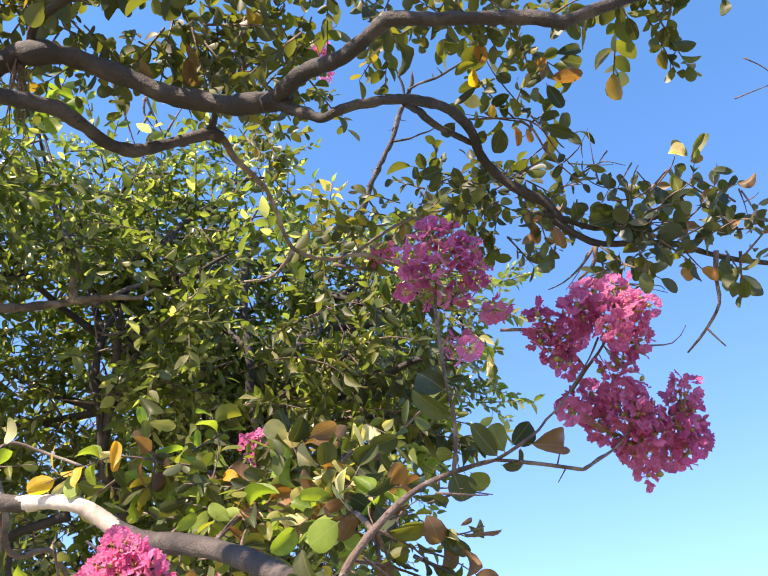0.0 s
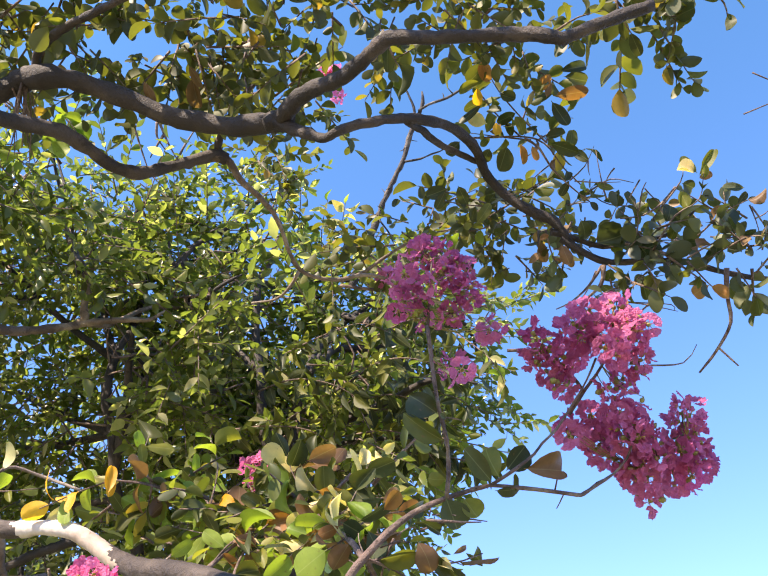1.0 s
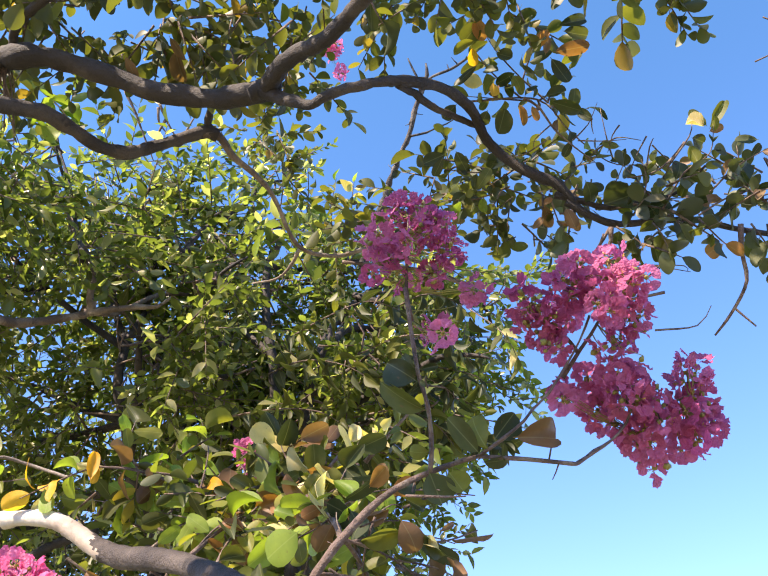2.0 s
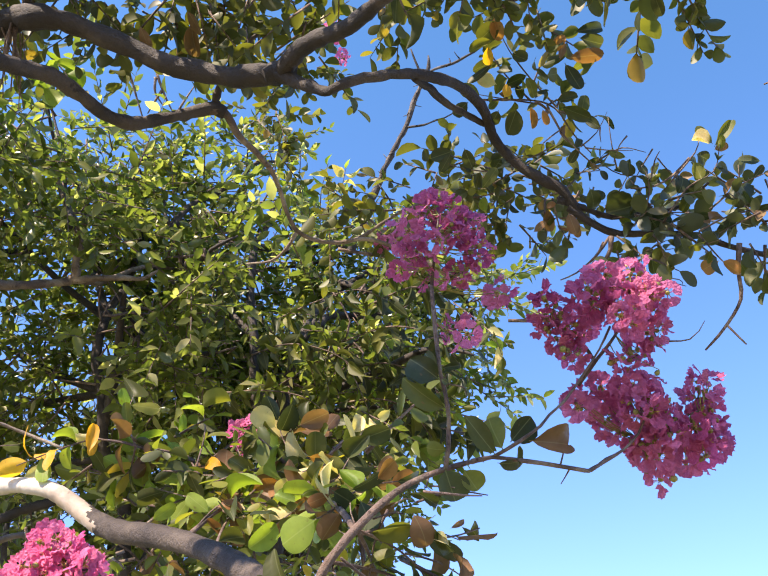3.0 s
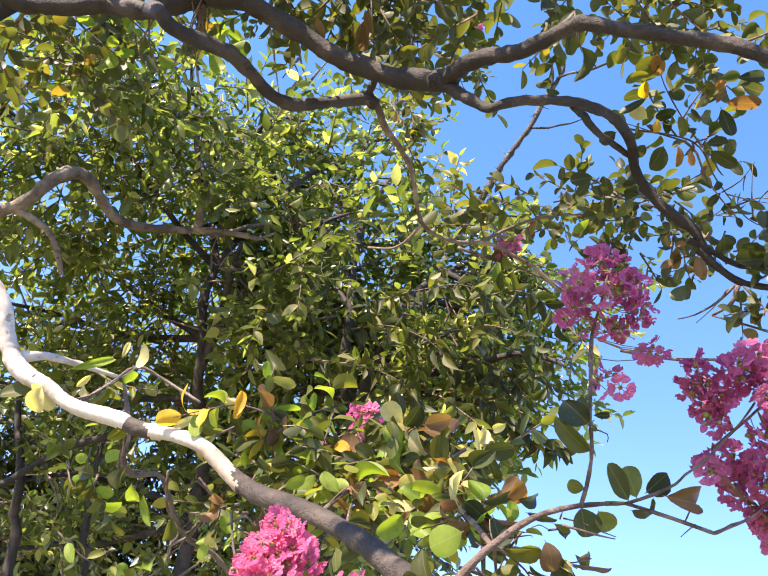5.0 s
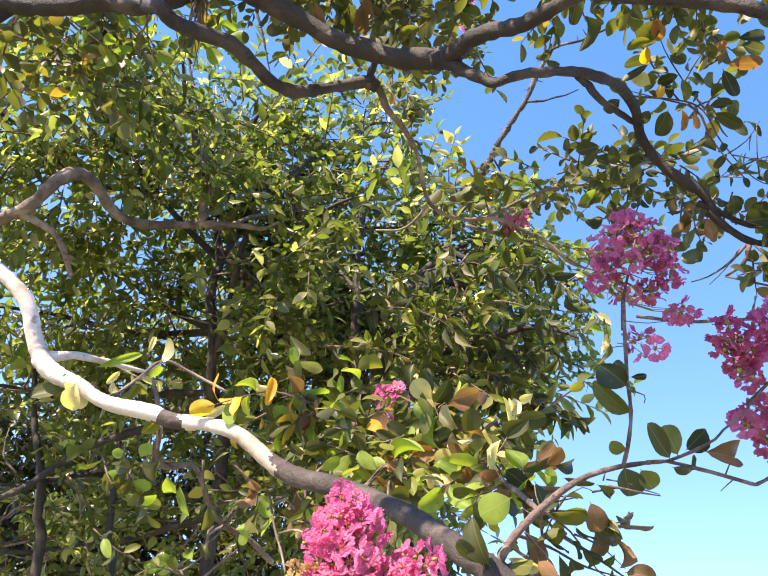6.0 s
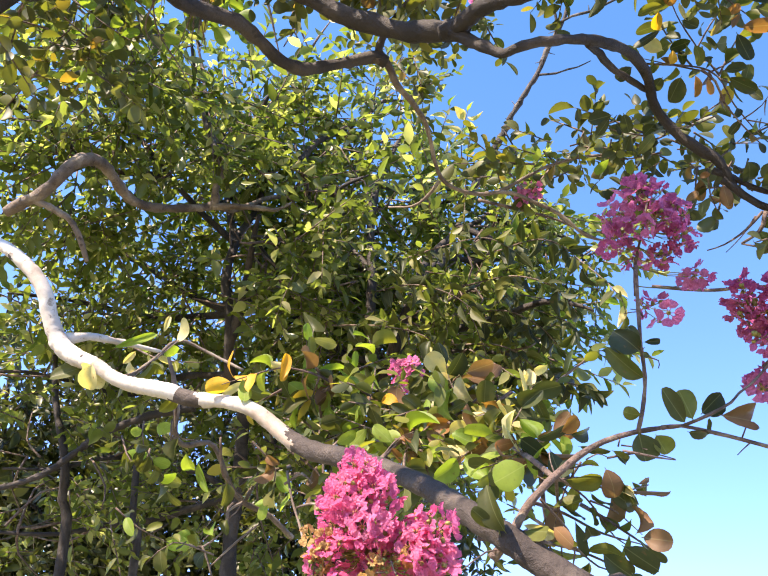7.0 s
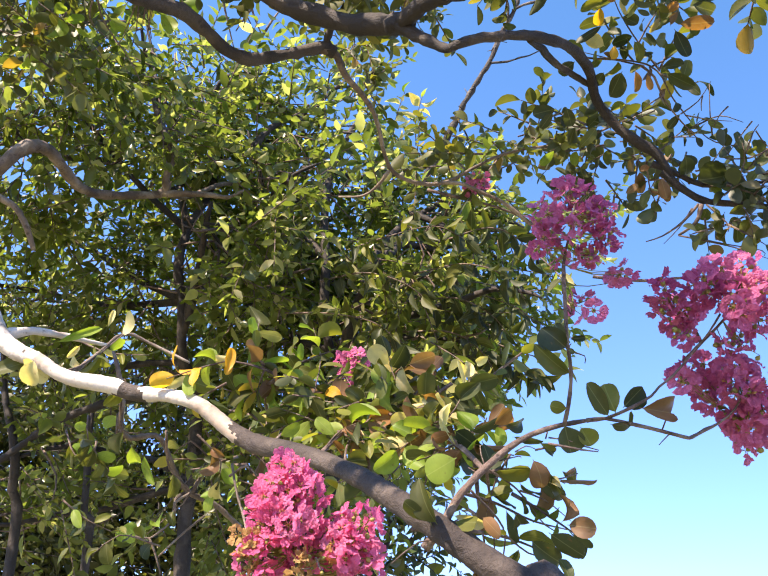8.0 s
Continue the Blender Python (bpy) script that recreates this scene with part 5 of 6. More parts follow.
panicle(near, [(0.305, 0.907, 2.132), (0.326, 0.888, 2.158), (0.351, 0.866, 2.189), (0.359, 0.840, 2.224)],
        [((0.313, 0.837, 2.206), 0.017, 9), ((0.325, 0.825, 2.226), 0.012, 5), ((0.366, 0.852, 2.252), 0.013, 6), ((0.380, 0.842, 2.215), 0.017, 9), ((0.343, 0.824, 2.179), 0.015, 7), ((0.390, 0.872, 2.193), 0.014, 7), ((0.371, 0.880, 2.161), 0.011, 4), ((0.391, 0.874, 2.140), 0.007, 4), ((0.353, 0.872, 2.150), 0.007, 4), ((0.399, 0.830, 2.218), 0.004, 4)], "m", 0.029, 8, 2, "broad magenta blossom head against the sky")
panicle(near, [(0.323, 0.890, 2.155), (0.307, 0.877, 2.172), (0.282, 0.866, 2.187)],
        [((0.270, 0.854, 2.201), 0.014, 7), ((0.265, 0.859, 2.182), 0.008, 4), ((0.285, 0.873, 2.180), 0.013, 6), ((0.315, 0.897, 2.208), 0.011, 5), ((0.292, 0.872, 2.153), 0.009, 4), ((0.263, 0.836, 2.200), 0.006, 4)], "m", 0.029, 6, 9, "magenta side cluster with sky behind")
panicle(near, [(0.366, 0.956, 2.068), (0.384, 0.937, 2.094), (0.415, 0.930, 2.105), (0.449, 0.922, 2.116)],
        [((0.311, 0.916, 2.112), 0.011, 4), ((0.339, 0.931, 2.137), 0.013, 6), ((0.360, 0.895, 2.127), 0.014, 7), ((0.348, 0.956, 2.115), 0.014, 6), ((0.373, 0.898, 2.102), 0.018, 10), ((0.405, 0.914, 2.091), 0.014, 7), ((0.367, 0.942, 2.085), 0.009, 4), ((0.389, 0.936, 2.066), 0.015, 8), ((0.406, 0.955, 2.049), 0.007, 4), ((0.449, 0.916, 2.140), 0.013, 6), ((0.469, 0.939, 2.118), 0.012, 5), ((0.445, 0.939, 2.097), 0.017, 9), ((0.455, 0.947, 2.073), 0.013, 6), ((0.446, 0.983, 2.079), 0.008, 4), ((0.375, 0.963, 2.072), 0.004, 4), ((0.410, 0.911, 2.123), 0.006, 4), ((0.475, 0.965, 2.099), 0.008, 4)], "m", 0.029, 8, 3, "drooping magenta blossom head against the sky")
panicle(near, [(-0.082, 0.721, 1.717), (-0.100, 0.682, 1.754), (-0.115, 0.662, 1.789), (-0.129, 0.649, 1.834)],
        [((-0.133, 0.649, 1.834), 0.014, 10), ((-0.119, 0.654, 1.820), 0.018, 16), ((-0.135, 0.644, 1.809), 0.018, 16), ((-0.117, 0.641, 1.790), 0.02, 16), ((-0.143, 0.649, 1.784), 0.014, 10), ((-0.138, 0.655, 1.757), 0.022, 20), ((-0.064, 0.664, 1.801), 0.016, 14), ((-0.070, 0.659, 1.779), 0.022, 20), ((-0.097, 0.678, 1.778), 0.018, 8), ((-0.053, 0.682, 1.775), 0.014, 8), ((-0.108, 0.671, 1.754), 0.02, 10)],
        "p", 0.0185, 40, 4, "bright pink sunlit blossom head", 0.003)
panicle(near, [(-0.100, 0.682, 1.754), (-0.126, 0.667, 1.759), (-0.147, 0.653, 1.764)], [((-0.152, 0.640, 1.768), 0.010, 4), ((-0.153, 0.653, 1.751), 0.010, 3), ((-0.092, 0.639, 1.763), 0.010, 3), ((-0.102, 0.640, 1.752), 0.010, 2)], "w", 0.016, 12, 8, "withered ochre florets below the pink head", 0.002)
panicle(near, [(-0.214, 1.535, 2.277), (-0.203, 1.526, 2.311), (-0.201, 1.514, 2.346)], [((-0.196, 1.485, 2.316), 0.024, 11), ((-0.207, 1.492, 2.283), 0.014, 5)], "m", 0.028, 4, 7, "small magenta blossom among yellowing leaves")
LOW = [spray_template(rng, 7, 0.1, 0.033, 0.25, True) for _ in range(8)]
places = []
for path, n, spread in (
    ([(-0.178, 1.154, 2.009), (-0.156, 1.212, 2.067), (-0.109, 1.280, 2.131), (-0.054, 1.296, 2.183), (-0.027, 1.307, 2.252)], 15, 0.06),
    ([(0.027, 1.053, 2.024), (-0.028, 1.186, 2.094), (-0.119, 1.275, 2.140), (-0.239, 1.333, 2.174), (-0.330, 1.281, 2.187), (-0.388, 1.250, 2.182)], 24, 0.06),
    ([(-0.318, 1.420, 2.140), (-0.237, 1.403, 2.135), (-0.142, 1.380, 2.143)], 14, 0.06),
    ([(-0.020, 1.275, 2.190), (0.025, 1.238, 2.162), (0.051, 1.184, 2.172)], 7, 0.04),
    ([(-0.453, 1.597, 2.105), (-0.355, 1.582, 2.116), (-0.264, 1.569, 2.095)], 14, 0.08),
    ([(0.051, 0.995, 1.942), (0.093, 1.025, 1.950), (0.127, 1.040, 1.974)], 2, 0.02),
    ([(0.068, 1.002, 1.908), (0.113, 1.036, 1.896), (0.149, 1.058, 1.881)], 1, 0.02),
):
    places += along(path, n, spread, rng, 0.0, 0.5, -0.1)
foliage(near, places, LOW, OLIVE, TWIG, "foliage", "small olive green leaves on thin twigs")
rng = random.Random(55)
plan_leaflets = [
    ((0.042, 1.027, 2.035), (0.100, 1.015, 2.054), "d", 0.8),
    ((0.075, 1.018, 2.047), (0.098, 1.009, 2.069), "o", 1.2),
    ((0.020, 1.026, 2.034), (0.059, 1.013, 1.996), "d", 1.35),
    ((0.046, 1.028, 2.018), (0.096, 1.007, 2.012), "b", 0.6),
    ((0.019, 1.028, 2.029), (-0.008, 1.032, 2.013), "o", 1.1),
    ((0.135, 1.003, 1.893), (0.174, 1.004, 1.868), "d", 1.1),
    ((0.132, 0.994, 1.976), (0.183, 1.007, 1.951), "d", 0.75),
    ((-0.070, 1.276, 2.236), (-0.019, 1.271, 2.259), "b", 1.2),
    ((-0.105, 1.273, 2.229), (-0.145, 1.255, 2.252), "c", 1.3),
    ((-0.028, 1.177, 2.066), (-0.071, 1.161, 2.081), "l", 1.2),
    ((0.008, 1.185, 2.158), (0.053, 1.186, 2.114), "d", 1.1),
    ((-0.036, 1.183, 2.144), (0.019, 1.197, 2.134), "o", 1.0),
]
plan_leaflets += [
    ((0.028, 1.175, 2.182), (0.044, 1.167, 2.206), "c", 1.2),
    ((-0.291, 1.294, 2.140), (-0.233, 1.319, 2.153), "l", 1.0),
    ((-0.166, 1.284, 2.133), (-0.203, 1.271, 2.131), "l", 1.0),
    ((-0.174, 1.254, 2.148), (-0.212, 1.256, 2.161), "y", 1.0),
    ((-0.030, 1.244, 2.157), (-0.034, 1.223, 2.205), "g", 1.1),
    ((-0.096, 1.285, 2.192), (-0.132, 1.269, 2.218), "l", 1.1),
    ((0.156, 1.056, 1.887), (0.165, 1.060, 1.860), "d", 1.0),
    ((0.076, 1.009, 1.871), (0.101, 1.013, 1.849), "g", 0.9),
    ((-0.108, 0.845, 1.884), (-0.096, 0.833, 1.855), "g", 1.0),
    ((-0.251, 1.283, 2.166), (-0.273, 1.265, 2.189), "l", 0.9),
]
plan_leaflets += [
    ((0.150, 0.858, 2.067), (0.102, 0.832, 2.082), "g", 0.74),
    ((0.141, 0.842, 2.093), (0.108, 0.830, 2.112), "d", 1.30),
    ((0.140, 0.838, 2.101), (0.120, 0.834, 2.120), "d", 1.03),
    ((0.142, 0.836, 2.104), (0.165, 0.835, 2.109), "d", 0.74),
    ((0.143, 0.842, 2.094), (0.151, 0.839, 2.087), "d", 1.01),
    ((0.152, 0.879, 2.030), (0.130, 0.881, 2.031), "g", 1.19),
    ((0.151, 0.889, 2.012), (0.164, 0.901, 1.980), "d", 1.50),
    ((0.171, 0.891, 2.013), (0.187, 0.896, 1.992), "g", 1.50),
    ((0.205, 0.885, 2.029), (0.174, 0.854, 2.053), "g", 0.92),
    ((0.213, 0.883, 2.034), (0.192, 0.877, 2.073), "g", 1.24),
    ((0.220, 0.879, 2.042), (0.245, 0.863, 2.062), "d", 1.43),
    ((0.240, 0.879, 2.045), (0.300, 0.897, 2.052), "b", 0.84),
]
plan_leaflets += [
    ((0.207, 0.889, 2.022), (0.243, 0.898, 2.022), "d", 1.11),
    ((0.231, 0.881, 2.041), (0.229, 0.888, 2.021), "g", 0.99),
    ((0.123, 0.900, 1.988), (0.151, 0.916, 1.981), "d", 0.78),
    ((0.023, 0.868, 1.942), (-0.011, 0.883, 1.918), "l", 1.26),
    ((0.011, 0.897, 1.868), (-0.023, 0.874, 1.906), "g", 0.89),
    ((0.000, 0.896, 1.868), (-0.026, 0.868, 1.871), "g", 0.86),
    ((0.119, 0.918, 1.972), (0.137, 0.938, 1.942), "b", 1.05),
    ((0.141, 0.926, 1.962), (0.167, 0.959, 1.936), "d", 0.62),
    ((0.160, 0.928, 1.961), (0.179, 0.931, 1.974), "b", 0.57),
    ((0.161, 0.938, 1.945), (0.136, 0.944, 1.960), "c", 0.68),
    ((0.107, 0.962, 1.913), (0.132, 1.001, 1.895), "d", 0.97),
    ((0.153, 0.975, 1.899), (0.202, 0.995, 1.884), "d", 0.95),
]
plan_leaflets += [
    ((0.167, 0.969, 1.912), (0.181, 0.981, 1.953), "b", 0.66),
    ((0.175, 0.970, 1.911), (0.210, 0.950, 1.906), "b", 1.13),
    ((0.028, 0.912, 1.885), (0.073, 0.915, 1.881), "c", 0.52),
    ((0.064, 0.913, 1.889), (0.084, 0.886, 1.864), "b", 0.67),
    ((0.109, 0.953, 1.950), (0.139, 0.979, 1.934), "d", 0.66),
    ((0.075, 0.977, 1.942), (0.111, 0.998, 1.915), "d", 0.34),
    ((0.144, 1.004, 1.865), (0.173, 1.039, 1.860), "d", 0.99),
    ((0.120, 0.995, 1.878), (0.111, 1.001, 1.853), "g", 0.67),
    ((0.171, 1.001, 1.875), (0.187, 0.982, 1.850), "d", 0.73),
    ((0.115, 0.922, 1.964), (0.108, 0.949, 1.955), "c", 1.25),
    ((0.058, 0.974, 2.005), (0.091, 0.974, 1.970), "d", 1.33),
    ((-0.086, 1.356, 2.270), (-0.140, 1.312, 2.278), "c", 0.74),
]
plan_leaflets += [
    ((-0.075, 1.338, 2.265), (-0.012, 1.333, 2.280), "b", 0.64),
    ((-0.037, 1.358, 2.206), (0.029, 1.377, 2.216), "o", 0.72),
    ((-0.049, 1.365, 2.229), (-0.030, 1.379, 2.194), "c", 0.77),
    ((-0.299, 1.395, 2.179), (-0.234, 1.407, 2.183), "l", 0.49),
    ((-0.329, 1.419, 2.155), (-0.265, 1.382, 2.157), "g", 0.46),
    ((-0.095, 1.349, 2.133), (-0.034, 1.398, 2.137), "l", 0.67),
    ((-0.033, 1.344, 2.156), (-0.006, 1.365, 2.129), "l", 0.63),
    ((-0.010, 1.197, 2.001), (0.037, 1.182, 2.039), "l", 0.92),
    ((0.044, 1.247, 2.210), (0.068, 1.300, 2.158), "d", 0.78),
    ((0.087, 1.217, 2.120), (0.125, 1.215, 2.139), "o", 1.11),
    ((0.031, 1.309, 2.115), (-0.012, 1.308, 2.113), "o", 0.72),
    ((0.055, 1.237, 2.119), (0.124, 1.228, 2.115), "b", 0.71),
]
plan_leaflets += [
    ((0.030, 1.252, 2.091), (0.082, 1.269, 2.074), "d", 1.28),
    ((-0.291, 1.436, 2.211), (-0.328, 1.423, 2.237), "c", 0.60),
    ((-0.111, 1.348, 2.295), (-0.097, 1.396, 2.264), "g", 0.64),
    ((-0.151, 1.347, 2.196), (-0.105, 1.329, 2.229), "g", 0.81),
    ((-0.197, 1.387, 2.162), (-0.140, 1.403, 2.154), "g", 0.61),
    ((-0.243, 1.402, 2.127), (-0.196, 1.421, 2.123), "g", 0.68),
    ((-0.176, 1.372, 2.152), (-0.112, 1.395, 2.154), "y", 0.48),
    ((-0.231, 1.401, 2.278), (-0.278, 1.389, 2.292), "g", 0.66),
    ((-0.285, 1.401, 2.264), (-0.309, 1.378, 2.284), "l", 0.75),
    ((-0.129, 1.357, 2.114), (-0.095, 1.371, 2.083), "g", 0.56),
    ((-0.187, 1.385, 2.095), (-0.209, 1.425, 2.070), "g", 0.65),
    ((-0.088, 1.356, 2.089), (-0.120, 1.343, 2.111), "b", 0.71),
]
plan_leaflets += [
    ((-0.001, 1.346, 2.161), (-0.064, 1.333, 2.167), "g", 0.54),
    ((0.022, 1.318, 2.281), (0.058, 1.404, 2.288), "c", 0.66),
    ((0.016, 1.336, 2.253), (-0.010, 1.365, 2.235), "c", 0.76),
    ((0.078, 1.334, 2.307), (0.058, 1.365, 2.286), "c", 0.64),
    ((-0.179, 1.380, 2.231), (-0.153, 1.369, 2.258), "g", 0.83),
    ((-0.353, 1.415, 2.227), (-0.308, 1.409, 2.211), "g", 0.64),
    ((-0.381, 1.439, 2.184), (-0.349, 1.450, 2.218), "l", 0.56),
    ((0.112, 1.111, 2.068), (0.160, 1.113, 2.073), "d", 0.58),
    ((-0.209, 1.393, 2.204), (-0.262, 1.394, 2.191), "b", 0.55),
    ((-0.130, 1.381, 2.186), (-0.080, 1.398, 2.210), "b", 0.50),
    ((0.107, 1.316, 2.213), (0.081, 1.317, 2.243), "d", 0.41),
    ((-0.761, 1.304, 2.153), (-0.843, 1.321, 2.114), "g", 0.63),
]
plan_leaflets += [
    ((-0.742, 1.289, 2.144), (-0.754, 1.312, 2.104), "c", 1.50),
    ((-0.760, 1.335, 2.201), (-0.691, 1.361, 2.258), "l", 0.37),
    ((-0.730, 1.303, 2.163), (-0.743, 1.335, 2.129), "d", 1.19),
    ((-0.699, 1.313, 2.194), (-0.708, 1.306, 2.163), "c", 0.78),
    ((-0.664, 1.323, 2.244), (-0.661, 1.319, 2.282), "c", 0.44),
    ((-0.714, 1.367, 2.159), (-0.667, 1.357, 2.195), "g", 0.37),
    ((-0.506, 1.303, 2.124), (-0.472, 1.291, 2.155), "c", 0.70),
    ((-0.572, 1.401, 2.043), (-0.562, 1.437, 2.013), "l", 0.87),
    ((-0.547, 1.412, 2.032), (-0.527, 1.447, 1.988), "l", 0.49),
    ((-0.646, 1.431, 2.072), (-0.641, 1.454, 2.113), "l", 1.11),
    ((-0.374, 1.345, 1.993), (-0.373, 1.372, 1.956), "c", 0.93),
    ((-0.580, 1.494, 1.888), (-0.544, 1.486, 1.920), "l", 0.80),
]
plan_leaflets += [
    ((-0.500, 1.488, 1.919), (-0.523, 1.503, 1.933), "l", 1.50),
    ((-0.564, 1.485, 1.907), (-0.538, 1.489, 1.885), "l", 1.11),
]
for k, (a, b, tint, wide) in enumerate(plan_leaflets):
    eye_side = Vector((0.1, -0.8, -0.5)) + 0.33 * Vector((rng.gauss(0, 1), rng.gauss(0, 1), rng.gauss(0, 1)))
    leaf(near, a, Vector(a).lerp(Vector(b), 0.92), tint, eye_side, k, wide)
for k, pts in enumerate((
    [(0.021, 0.947, 1.864), (-0.011, 0.917, 1.846), (-0.036, 0.900, 1.816)],
    [(0.062, 0.913, 1.949), (0.114, 0.980, 1.948), (0.159, 1.050, 1.923), (0.199, 1.067, 1.919)],
    [(0.047, 0.921, 1.921), (0.094, 0.993, 1.896), (0.109, 1.042, 1.865), (0.098, 1.067, 1.842)],
    [(0.094, 0.993, 1.896), (0.133, 1.037, 1.887), (0.169, 1.055, 1.886)],
    [(0.114, 0.980, 1.948), (0.159, 1.022, 1.947), (0.201, 1.083, 1.947)],
    [(0.070, 0.924, 1.950), (0.096, 0.954, 1.967), (0.138, 0.982, 1.979), (0.177, 1.012, 1.977)],
    [(0.122, 0.924, 1.986), (0.158, 0.917, 1.992), (0.199, 0.911, 1.994)],
    [(0.092, 0.927, 1.977), (0.080, 0.960, 1.946), (0.074, 1.003, 1.908)],
)):
    twig(near, pts, 0, r=0.0016, seed=320 + k)
C1 = [(-0.178, 1.154, 2.009), (-0.156, 1.212, 2.067), (-0.109, 1.280, 2.131), (-0.054, 1.296, 2.183), (-0.027, 1.307, 2.252)]
C2 = [(0.059, 0.914, 1.948), (0.027, 1.053, 2.024), (-0.028, 1.186, 2.094), (-0.119, 1.275, 2.140), (-0.239, 1.333, 2.174), (-0.330, 1.281, 2.187), (-0.388, 1.250, 2.182)]
limb(near, C1, 0.0035, 0.0016, TWIG, "branch", "", 7)
limb(near, C2, 0.0038, 0.0016, TWIG, "branch", "", 7)
for k, (pts, n, tints, size) in enumerate((
    (C1, 22, "glcblgob", 0.047),
    (C2, 34, "glcblglbo", 0.047),
    ([C2[6], (-0.426, 1.236, 2.162), (-0.481, 1.221, 2.118)], 8, "glly", 0.047),
    ([C1[3], (-0.086, 1.292, 2.215), (-0.113, 1.293, 2.267)], 10, "gdcb", 0.05),
    ([C2[2], (0.018, 1.157, 2.104), (0.045, 1.175, 2.191)], 12, "ggdcl", 0.05),
    ([C2[1], (0.060, 1.070, 2.054), (0.110, 1.113, 2.087)], 10, "gdbl", 0.04),
    ([C2[4], (-0.270, 1.364, 2.218), (-0.306, 1.386, 2.276)], 9, "gggll", 0.047),
    ([C1[2], (-0.161, 1.358, 2.201), (-0.206, 1.434, 2.269)], 10, "gggll", 0.047),
)):
    twig(near, pts, n, size, tints, 0.0018, 100 + k, up=0.2)
plan_boughlets = [
    ([(0.062, 0.914, 1.946), (0.106, 0.986, 1.972), (0.159, 1.033, 1.990), (0.206, 1.076, 2.015)], 5, "gdb", 0.04),
    ([(0.035, 0.923, 1.917), (0.086, 0.999, 1.926), (0.144, 1.049, 1.931), (0.207, 1.095, 1.937)], 3, "gd", 0.045),
    ([(0.047, 0.922, 1.873), (0.096, 1.005, 1.893), (0.141, 1.056, 1.899), (0.186, 1.076, 1.886)], 3, "gd", 0.04),
    ([(0.062, 0.913, 1.949), (0.078, 0.994, 1.939), (0.093, 1.055, 1.911), (0.098, 1.063, 1.867)], 4, "gdb", 0.045),
    ([(-0.019, 0.955, 1.871), (0.017, 0.935, 1.870), (0.035, 0.911, 1.881)], 4, "gl", 0.04),
    ([(-0.584, 1.300, 2.112), (-0.587, 1.357, 2.055), (-0.561, 1.425, 2.077)], 3, "gl", 0.04),
]
plan_boughlets += [
    ([(-0.497, 1.348, 2.065), (-0.494, 1.425, 2.024), (-0.470, 1.508, 1.993), (-0.492, 1.512, 1.947), (-0.543, 1.553, 1.914)], 4, "gl", 0.04),
    ([(-0.840, 1.789, 1.998), (-0.782, 1.828, 1.971), (-0.716, 1.865, 1.956)], 6, "gdl", 0.045),
]
for k, (pts, n, tints, size) in enumerate(plan_boughlets):
    twig(near, pts, n, size, tints, 0.0026, 120 + k, up=0.2)
for k, (pts, n, tints, size) in enumerate((
    ([(-0.827, 1.527, 2.296), (-0.746, 1.524, 2.270), (-0.645, 1.522, 2.280)], 7, "ggl", 0.044),
    ([(-0.727, 1.303, 2.123), (-0.684, 1.339, 2.175), (-0.657, 1.388, 2.264)], 5, "gc", 0.04),
    ([(-0.924, 1.425, 2.210), (-0.809, 1.320, 2.146), (-0.720, 1.220, 2.102)], 3, "cl", 0.04),
    ([(-0.274, 1.248, 2.047), (-0.248, 1.345, 2.123), (-0.195, 1.411, 2.166)], 10, "ggl", 0.04),
    ([(-0.134, 1.121, 1.979), (-0.140, 1.240, 2.066), (-0.120, 1.331, 2.138)], 9, "gglb", 0.04),
    ([(-0.717, 1.575, 2.089), (-0.718, 1.590, 2.050), (-0.666, 1.633, 2.017)], 6, "gl", 0.06),
    ([(-0.260, 1.478, 2.029), (-0.354, 1.547, 2.043), (-0.434, 1.560, 2.065)], 8, "glb", 0.04),
    ([(-0.406, 1.501, 2.113), (-0.344, 1.537, 2.093), (-0.305, 1.567, 2.046)], 6, "gb", 0.04),
)):
    twig(near, pts, n, size, tints, 0.0026, 140 + k, up=0.2)
leaf(near, (-0.378, 1.225, 2.146), (-0.382, 1.208, 2.188), "y", (0.2, -1, -0.3), 3, 0.6)
leaf(near, (-0.386, 1.249, 2.190), (-0.390, 1.258, 2.158), "y", (0.1, -1, 0), 5)
leaf(near, (-0.114, 1.302, 2.241), (-0.145, 1.289, 2.261), "c", (0.1, -1, 0.2), 4)
leaf(near, (-0.085, 1.306, 2.243), (-0.028, 1.302, 2.264), "b", (0.1, -0.6, 0.8), 6, 0.65)
leaf(near, (-0.679, 1.144, 2.088), (-0.682, 1.160, 2.049), "c", (0.1, -1, 0.2), 8, 1.3)
